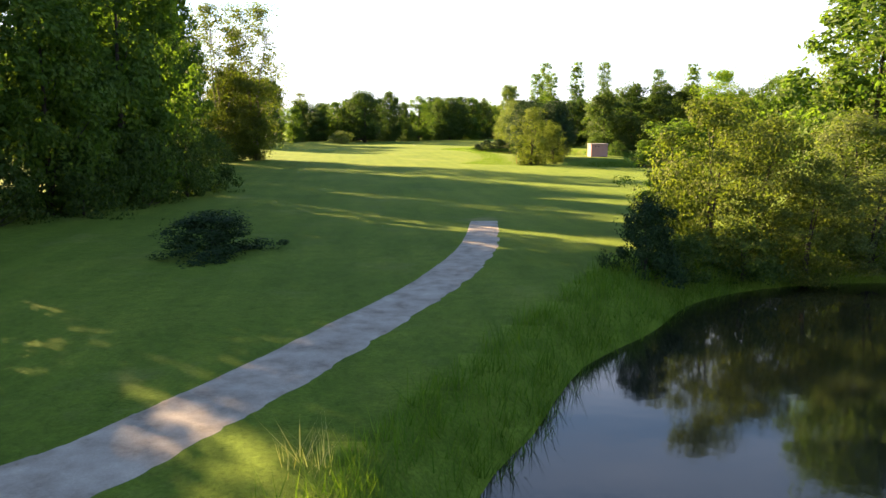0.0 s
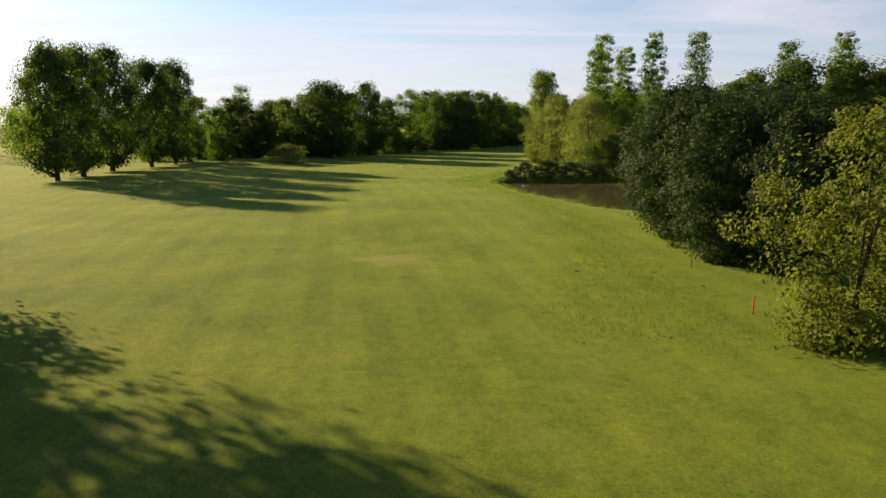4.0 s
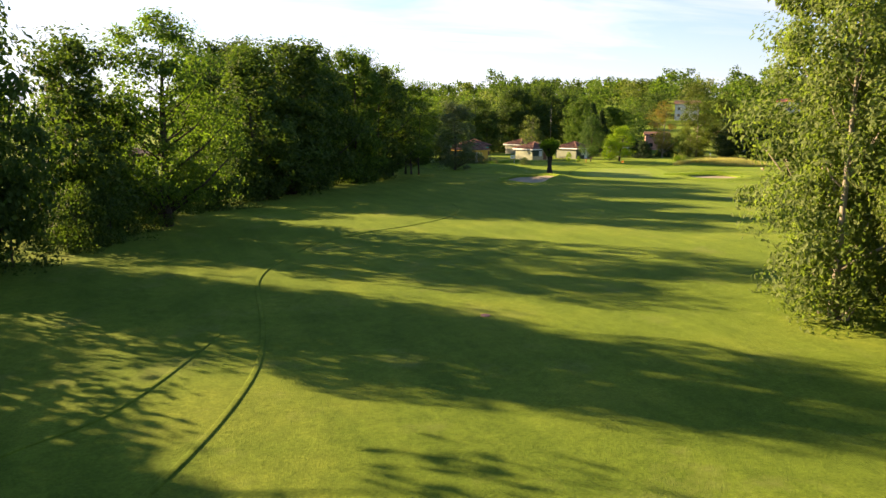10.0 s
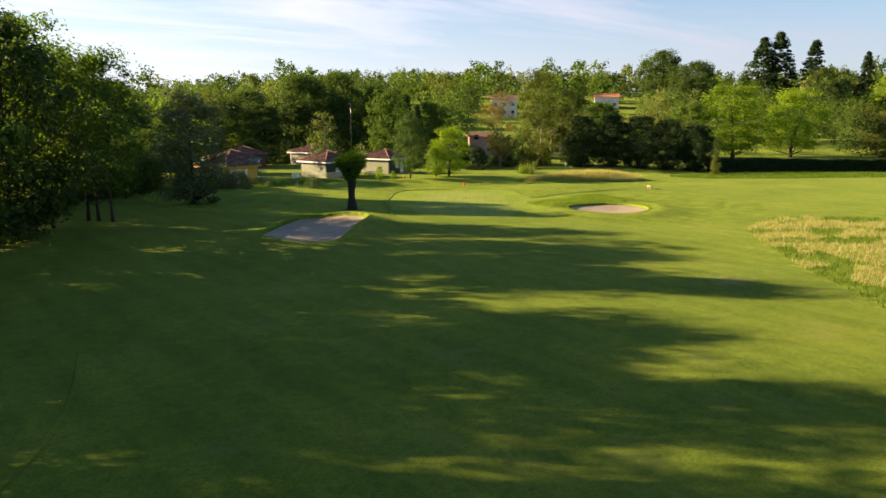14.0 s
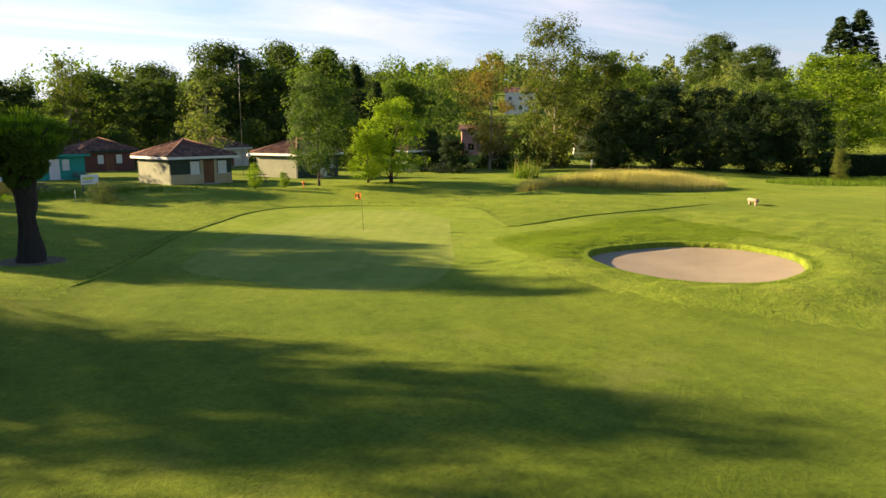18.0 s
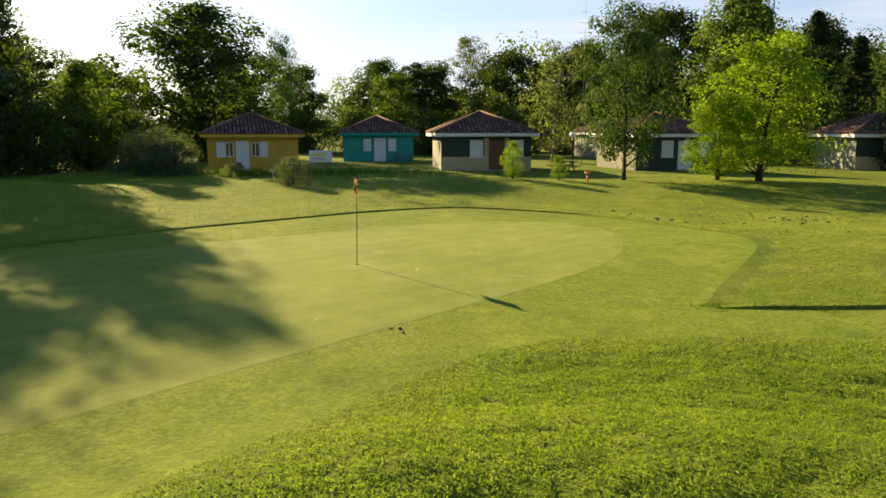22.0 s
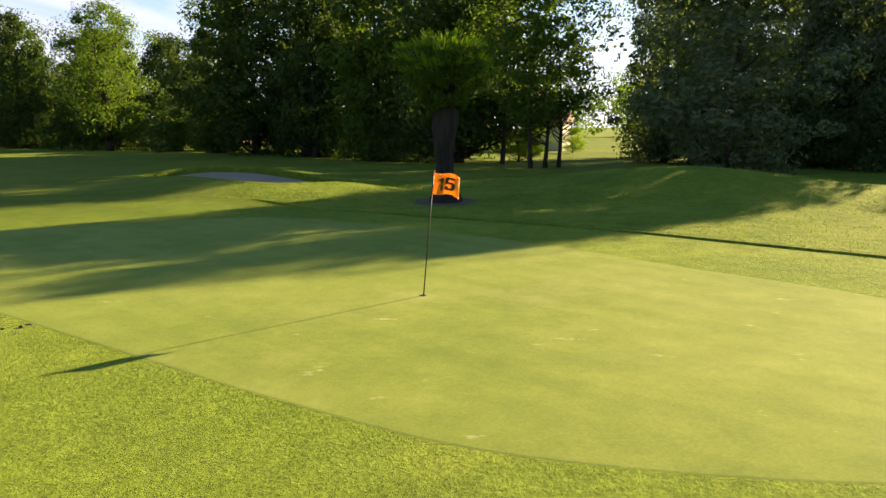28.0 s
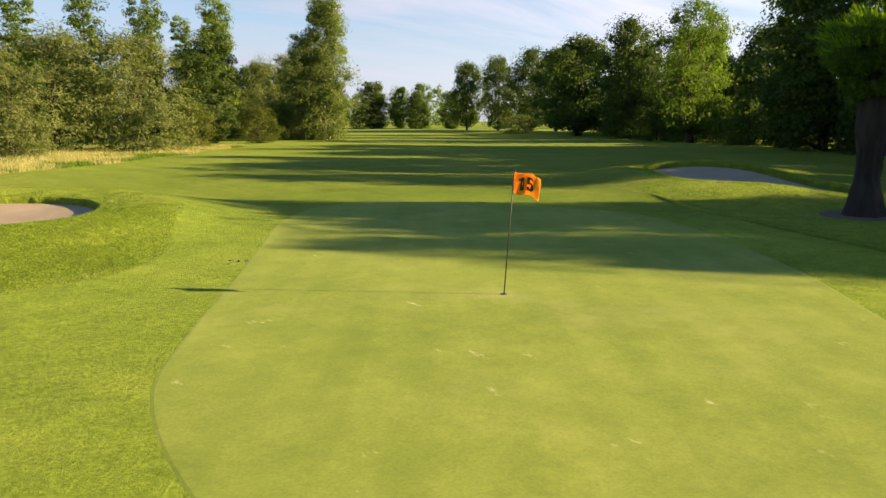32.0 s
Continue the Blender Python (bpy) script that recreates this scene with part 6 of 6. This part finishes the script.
far_house(188.2, 514.8, -35, 9.8, 8, 6.4, "plaster_white", "clay_tile", "pale two-storey house among trees on the hill", 2)
far_house(239.6, 512.3, -42, 9.6, 8, 4.5, "plaster_white", "clay_tile_bright", "house with bright red tile roof on the hill", 1)
far_house(124.4, 438.7, -30, 6.6, 6, 4.4, "plaster_pink", "clay_tile", "pale house with tile roof behind the trees", 2)
far_house(143, 427, -38, 9, 7, 5.0, "plaster_white", "clay_tile", "pale house half hidden by trees", 2)
far_house(199, 361, -58, 18, 10, 3.6, "plaster_white", "clay_tile_bright", "long low white house with red tile roof", 1)
far_house(184, 363, -58, 11, 9, 2.9, "plaster_white", "clay_tile_bright", "white bungalow with red tile roof behind the hedge", 1)
far_house(-20, 364.6, 80, 5.4, 8, 3.6, "plaster_white", "clay_tile", "small pale house seen between the trees", 0)
far_house(-72, 300, 60, 10, 7, 3.0, "plaster_pink", "clay_tile", "reddish barn half hidden behind trees", 1)


def hedge(name, a, b, h, w, mat, label, seed, n=9000, size=0.22):
    """A clipped hedge along a line: a twig core with a skin of leaves."""
    rng = np.random.default_rng(seed)
    a, b = np.array(a, float), np.array(b, float)
    L = np.linalg.norm(b - a)
    d = (b - a) / L
    nrm = np.array([-d[1], d[0]])
    t, s, z = rng.uniform(0, 1, n), rng.uniform(-1, 1, n), rng.uniform(0, 1, n)
    face = rng.integers(0, 3, n)
    s = np.where(face == 0, -1, np.where(face == 1, 1, s)) * (1 + rng.normal(0, 0.05, n))
    z = np.where(face == 2, 1, z) * (1 + 0.04 * np.sin(t * L * 0.8)) + rng.normal(0, 0.02, n)
    p = a + (b - a) * t[:, None] + nrm * (s * w / 2)[:, None]
    q = np.column_stack([p, land(p[:, 0], p[:, 1]) + np.clip(z, 0.02, 1.1) * h])
    ob = thing(name, pose(0, 0, 0), label, "hedge")
    v, f = quads(q, rng.normal(size=(n, 3)), size, size * 0.6, rng)
    part("foliage", mesh_np("foliage", v, f, mat), None, ob)
    bm = bmesh.new()
    k = max(2, int(L / 2))
    rows = []
    for i in range(k + 1):
        c = a + (b - a) * i / k
        z0 = up(*c)
        rows.append([bm.verts.new((c[0] + nrm[0] * o * w, c[1] + nrm[1] * o * w, z0 + e)) for o, e in ((-0.45, -0.1), (-0.43, h * 0.93), (0.43, h * 0.93), (0.45, -0.1))])
    for r0, r1 in zip(rows, rows[1:]):
        for q in range(3):
            bm.faces.new((r0[q], r1[q], r1[q + 1], r0[q + 1]))
    bm.faces.new(rows[0])
    bm.faces.new(rows[-1][::-1])
    part("core", bm, mat, ob, "dense inner twigs and leaves")


hedge("hedge", (131, 375), (180, 348), 2.3, 2.0, "leaf_conifer", "long clipped dark green hedge at the course edge", 41, 26000, 0.30)


def utility_pole(x, y, h):
    ob = thing("utility_pole", pose(x, y, up(x, y)), "grey wooden utility pole with cross arm", "utility pole", "utility poles")
    part("pole", tube([(0, 0, -0.5), (0, 0, h)], [0.14, 0.10], 10), "wood_grey", ob)
    part("cross_arm", box((-0.7, -0.06, h - 0.5), (0.7, 0.06, h - 0.38), 0.01), "wood_grey", ob)
    for px in (-0.6, 0, 0.6):
        part("insulator", tube([(px, 0, h - 0.38), (px, 0, h - 0.2)], [0.04, 0.05], 8), "paint_white", ob)


utility_pole(57.5, 436, 8.0)
utility_pole(186, 408, 8.5)
wire = thing("power_line", pose(0, 0, 0), "thin dark power lines between poles", "cable")
for off in (-0.6, 0.6):
    p, q = Vector((57.5 + off, 436, up(57.5, 436) + 7.8)), Vector((10 + off, 470, up(10, 470) + 8.5))
    part("cable", tube([tuple(p.lerp(q, t) - Vector((0, 0, 5 * t * (1 - t)))) for t in np.linspace(0, 1, 12)], [0.02] * 12, 4), "paint_black", wire)


def mast(x, y, h):
    ob = thing("antenna_mast", pose(x, y, up(x, y)), "thin grey radio mast behind the cottages", "mast")
    part("pole", tube([(0, 0, -0.3), (0.02, 0, h * 0.75), (0.03, 0, h)], [0.03, 0.02, 0.009], 8), "steel_grey", ob)
    for k, z in enumerate((0.80, 0.86, 0.92)):
        part("antenna", tube([(-0.5 + 0.1 * k, 0, h * z), (0.5 - 0.1 * k, 0, h * z)], [0.012, 0.012], 6), "steel_grey", ob)


mast(71.1, 402.0, 12.6)
# ---- far woods ----


def far_wood(name, spots, seed, mats, label, leaves=312, size=1.2):
    """Woods far off: many crowns of leaves joined into one mesh."""
    rng = np.random.default_rng(seed)
    V, F, n0 = [], [], 0
    for x, y, h, r in spots:
        near = math.hypot(x - 70, y - 345) < 215
        clumps = 44 if near else 26
        pts = crown_points("egg", h, r, 0.12 * h, clumps, rng)
        per = (960 if near else leaves) // clumps
        big = (0.55 if near else size) * (0.6 + 0.4 * r / 4.5)
        c = np.repeat(pts, per, 0)
        d = rng.normal(size=c.shape)
        d /= np.linalg.norm(d, axis=1)[:, None]
        q = c + d * (0.33 * r * rng.uniform(0.4, 1.0, len(c)))[:, None]
        q[:, 2] = np.maximum(q[:, 2], 0.2) + up(x, y)
        q[:, 0] += x
        q[:, 1] += y
        v, f = quads(q, d + rng.normal(size=d.shape) * 0.5 + np.array([0, 0, 0.3]), big, 0.6 * big, rng)
        V.append(v)
        F.append(f + n0)
        n0 += len(v)
    tagged(new(name, mesh_np(name, np.concatenate(V), np.concatenate(F), mats)), label, "woods", kind="stuff")


def hill_spots(rng, count, lo, hi, near, far):
    out = []
    while len(out) < count:
        a, d = radians(rng.uniform(lo, hi)), near + (far - near) * rng.uniform(0, 1) ** 0.8
        x, y = 30 - d * math.sin(a), 290 + d * math.cos(a)
        s = 0.53 * x + 0.85 * y
        if s < 425 or (y < 436 and x < 100):
            continue
        if any(math.hypot(x - hx, y - hy) < hr for hx, hy, hr in ((188, 515, 13), (240, 512, 13), (120, 425, 9), (128, 440, 9), (135, 408, 9), (200, 449, 9), (207, 441, 9), (265, 505, 14), (262, 485, 11), (300, 473, 14), (170, 399, 12), (186, 394, 11))):
            continue
        if any(-4 < (hx - x) * ux + (hy - y) * uy < 130 and abs((hx - x) * uy - (hy - y) * ux) < 8 for hx, hy, ux, uy in ((188, 515, 0.60, 0.80), (240, 512, 0.71, 0.70), (128, 436, 0.55, 0.83))):
            continue
        out.append((x, y, rng.uniform(7, 11) + 7 * rng.uniform(0, 1) ** 4 + 6 * max(0, noise.noise(Vector((x * 0.02, y * 0.02, 3)))), (4.2 + 5.0 * rng.uniform(0, 1) ** 2)))
    return out


_rng = np.random.default_rng(5)
_all = hill_spots(_rng, 820, -84, 8, 132, 560)
for i, (mat, label) in enumerate((("leaf_oak", "dark green woods on the hillside"), ("leaf_fresh", "fresh green trees on the hillside"), ("leaf_willow", "grey-green trees on the hillside"), ("leaf_gold", "yellow-green trees on the hillside"))):
    pick = [s for k, s in enumerate(_all) if (k % 10 < 5, 5 <= k % 10 < 8, k % 10 == 8, k % 10 == 9)[i]]
    far_wood("far_woods", pick, 20 + i, mat, label)
# belts of trees that close the view to the other sides
_belt = []
for k in range(230):
    a = radians(_rng.uniform(8, 278))
    d = _rng.uniform(0, 110)
    x, y = -8 + (110 + d) * -math.sin(a), 200 + (235 + d) * math.cos(a)
    if x > 60:
        x += 45
    if y > 395 and x > -10:
        continue
    _belt.append((x, y, _rng.uniform(12, 19), _rng.uniform(5, 8)))
far_wood("far_woods", _belt[: len(_belt) // 2], 31, "leaf_oak", "dark green belt of trees beyond the course")
far_wood("far_woods", _belt[len(_belt) // 2:], 32, "leaf_fresh", "green belt of trees beyond the course")

# ---- long grass and tufts ----


def in_poly(poly, n, rng, lo=-9e9):
    """n random places inside a closed line."""
    a, b = poly.min(0), poly.max(0)
    out = np.zeros((0, 2))
    while len(out) < n:
        p = rng.uniform(a, b, (int(1.6 * n), 2))
        out = np.concatenate([out, p[inside_by(poly, p[:, 0], p[:, 1]) > 0]])
    return out[:n]


def blades(name, spots, h, width, lean, mat, label, seed, per=3, clump=0.0):
    """Grass blades, some to a tuft, joined into one mesh; spots: (n, 2) places."""
    rng = np.random.default_rng(seed)
    p = np.repeat(spots, per, 0) + rng.normal(0, 0.25 * h, (len(spots) * per, 2))
    n = len(p)
    z = land(p[:, 0], p[:, 1])
    a = rng.uniform(0, 2 * math.pi, n)
    L = h * rng.uniform(0.5, 1.25, n) * (0.75 + 0.5 * np.repeat(rng.uniform(0, 1, len(spots)), per))
    if clump:
        lush = np.array([noise.noise(Vector((2.3 * a_, 2.3 * b_, 1.0))) + 0.6 * noise.noise(Vector((6.1 * a_, 6.1 * b_, 7.0))) for a_, b_ in spots])
        L = L * np.repeat(np.clip(1 + clump * lush, 0.25, 2.6), per)
    k = lean * rng.uniform(0.2, 1.2, n)
    side = np.stack([-np.sin(a), np.cos(a), 0 * a], 1) * (width * rng.uniform(0.6, 1.3, n) / 2)[:, None]
    foot = np.column_stack([p, z - 0.02])
    tip = foot + np.stack([np.cos(a) * L * k, np.sin(a) * L * k, L], 1)
    v = np.stack([foot - side, foot + side, tip], 1).reshape(-1, 3)
    tagged(new(name, mesh_np(name, v, np.arange(3 * n).reshape(-1, 3), mat)), label, "grass", kind="stuff")


_g = np.random.default_rng(17)


def tufts(name, spots, h, size, mat, label, seed):
    """Low leafy turf: small leaves in clumps of uneven height, joined into one mesh."""
    rng = np.random.default_rng(seed)
    lush = np.array([0.5 + 0.55 * noise.noise(Vector((3.1 * a, 3.1 * b, 1.0))) + 0.45 * noise.noise(Vector((9.0 * a, 9.0 * b, 7.0))) for a, b in spots])
    keep = rng.uniform(0, 1, len(lush)) < 0.35 + 0.9 * np.clip(lush, 0, 1)
    spots, lush = spots[keep], np.clip(lush[keep], 0.05, 1.3)
    z = land(spots[:, 0], spots[:, 1]) + h * lush * rng.uniform(0.2, 1.0, len(lush))
    d = rng.normal(size=(len(z), 3)) + np.array([0, 0, 0.5])
    v, f = quads(np.column_stack([spots, z]), d, size, 0.42 * size, rng)
    tagged(new(name, mesh_np(name, v, f, mat)), label, "grass", kind="stuff")


_k = in_poly(KNOLL, 60000, _g)
_n = _g.uniform((67.5, 346.5), (85, 357.2), (420000, 2))
_k = np.concatenate([_k, _n[inside_by(KNOLL, _n[:, 0], _n[:, 1]) > 0]])
_k = _k[(inside_by(BUNKER_R, _k[:, 0], _k[:, 1]) < -0.1) & (_k[:, 0] < 88)]
_k = _k[inside_by(KNOLL, _k[:, 0], _k[:, 1]) > 1.6 * _g.uniform(0, 1, len(_k)) ** 1.5]
tufts("rough_grass", _k, 0.058, 0.036, "blade_knoll", "tufted rough grass round the bunker", 51)
_o = in_poly(OUTER, 40000, _g)
_o = _o[(_o[:, 1] < 386) | (_o[:, 0] < 46)]
blades("rough_grass", _o, 0.075, 0.022, 0.9, "blade_knoll", "uneven rough grass beyond the green", 52, 2, 1.2)
_b = in_poly(BANK, 16000, _g)
_b = _b[inside_by(POND_A, _b[:, 0], _b[:, 1]) < 0.3]
blades("bank_grass", _b, 0.46, 0.028, 0.85, "blade_green", "long green grass on the pond bank", 53, 4, 1.3)
_w = np.array([-2.3, 11.4]) + _g.normal(0, 0.22, (26, 2))
blades("dry_grass", _w, 0.62, 0.014, 0.9, "blade_dry", "dry straw-coloured grass stalks on the bank", 54, 2)


def inv(q):
    """True where the meadow has dried out, in patches."""
    return np.array([noise.noise(Vector((0.16 * a, 0.28 * b, 2.0))) + 0.5 * noise.noise(Vector((0.7 * a, 0.7 * b, 5.0))) for a, b in q]) > -0.08


_r = in_poly(ROUGH_R, 30000, _g)
blades("dry_grass", _r[inv(_r)], 0.38, 0.035, 0.7, "blade_dry", "tall straw-coloured meadow grass", 55, 3)
blades("rough_grass", _r[~inv(_r)] + 0.2, 0.26, 0.05, 0.6, "blade_green", "green blades among dry meadow grass", 56, 2)
_m = in_poly(ROUGH_M, 15000, _g)
blades("dry_grass", _m, 0.85, 0.035, 0.5, "blade_dry", "tall pale grass on the mound", 57, 3)
blades("rough_grass", _m[:5000] + 0.1, 0.45, 0.035, 0.6, "blade_green", "green blades in the tall grass of the mound", 58, 3)
_l = in_poly(LONG_R, 9000, _g)
blades("dry_grass", _l, 0.38, 0.05, 0.7, "blade_green", "tall meadow grass before the hedge", 59, 3)
for i, (poly, n) in enumerate(((POND_B, 2400), (POND_C, 2600))):
    e = poly[_g.integers(0, len(poly), n)] + _g.normal(0, 0.55, (n, 2))
    e = e[inside_by(poly, e[:, 0], e[:, 1]) < 0.35]
    blades("bank_grass", e, 0.42, 0.05, 0.6, "blade_green", "long grass along the pond edge", 60 + i, 4)
_s = np.concatenate([_g.normal(0, 1, (260, 2)) * np.array([3.4, 1.3]) + np.array([56, 387.5]), _g.normal(0, 1, (200, 2)) * np.array([2.0, 1.0]) + np.array([50.5, 386.0])])
blades("rough_grass", _s, 0.4, 0.03, 0.7, "blade_green", "weeds and tall grass round the sign", 62, 8)
_f = in_poly(FRINGE, 42000, _g)
_f = _f[inside_by(GREEN, _f[:, 0], _f[:, 1]) < -0.02]
blades("short_grass", _f, 0.024, 0.010, 0.8, "blade_turf", "short turf of the collar round the green", 63, 2)

_t = in_poly(STRIP, 26000, _g)
_t = _t[(inside_by(POND_C, _t[:, 0], _t[:, 1]) < -0.3) & (_g.uniform(0, 1, len(_t)) < inside_by(STRIP, _t[:, 0], _t[:, 1]) / 2.2)]
blades("rough_grass", _t, 0.12, 0.03, 0.9, "blade_turf", "longer rough grass beside the fairway", 64, 2, 1.6)

for i, (poly, n) in enumerate(((BUNKER_R, 5200), (BUNKER_L, 5200))):
    e = poly[_g.integers(0, len(poly), n)]
    e = grown(poly, 0.06)[_g.integers(0, len(poly), n)] + _g.normal(0, 0.16, (n, 2))
    e = e[inside_by(poly, e[:, 0], e[:, 1]) < -0.02]
    blades("rough_grass", e, 0.10, 0.02, 1.0, "blade_turf", "grass hanging over the lip of the bunker", 70 + i, 3)
blades("pampas_grass", np.array([[96.6, 385.8]]) + _g.normal(0, 0.45, (70, 2)), 1.5, 0.03, 0.9, "blade_green", "tall green tuft of pampas grass", 73, 14)
blades("pampas_plumes", np.array([[96.6, 385.8]]) + _g.normal(0, 0.35, (14, 2)), 2.0, 0.05, 0.4, "blade_dry", "pale plumes of pampas grass", 74, 4)
# ragged grass along the raised lips round the green
for i, line in enumerate((APRON, LIP)):
    e = line[_g.integers(0, len(line) - 1, 4200)] + _g.normal(0, 0.14, (4200, 2)) + _g.uniform(-0.5, 0.5, (4200, 1)) * np.array([0.9, 0.1])
    blades("rough_grass", e, 0.05, 0.012, 0.9, "blade_turf", "ragged grass on the raised lip beside the green", 76 + i, 3, 0.8)


def clods(name, spots, size, label, seed):
    """Small lumps of loose earth and torn turf, joined into one mesh."""
    rng = np.random.default_rng(seed)
    ball = bmesh.new()
    bmesh.ops.create_icosphere(ball, subdivisions=1, radius=1.0)
    v0 = np.array([v.co[:] for v in ball.verts])
    f0 = np.array([[v.index for v in f.verts] for f in ball.faces])
    ball.free()
    V, F = [], []
    for k, (x, y) in enumerate(spots):
        r = size * rng.uniform(0.5, 1.4)
        v = v0 * (1 + rng.normal(0, 0.22, (len(v0), 1))) * r * np.array([rng.uniform(0.8, 1.9), rng.uniform(0.8, 1.5), 0.55])
        V.append(v + np.array([x, y, up(x, y) + 0.25 * r]))
        F.append(f0 + k * len(v0))
    tagged(new(name, mesh_np(name, np.concatenate(V), np.concatenate(F), "bank_earth")), label, "soil", kind="stuff")


_c = _g.normal(0, 1, (90, 2)) * np.array([4.0, 1.6]) + np.array([78, 371])
_c = _c[inside_by(OUTER, _c[:, 0], _c[:, 1]) > 0.3]
clods("earth_clods", _c, 0.045, "small dark clods of torn turf in the rough", 81)
clods("earth_clods", np.array([69.7, 354.9]) + _g.normal(0, 0.12, (5, 2)), 0.035, "few brown crumbs of earth on the collar", 82)
_d = in_poly(STRIP, 80, _g)
clods("earth_clods", _d[inside_by(POND_C, _d[:, 0], _d[:, 1]) < -1], 0.05, "dark clods and cut tufts in the rough beside the pond", 83)
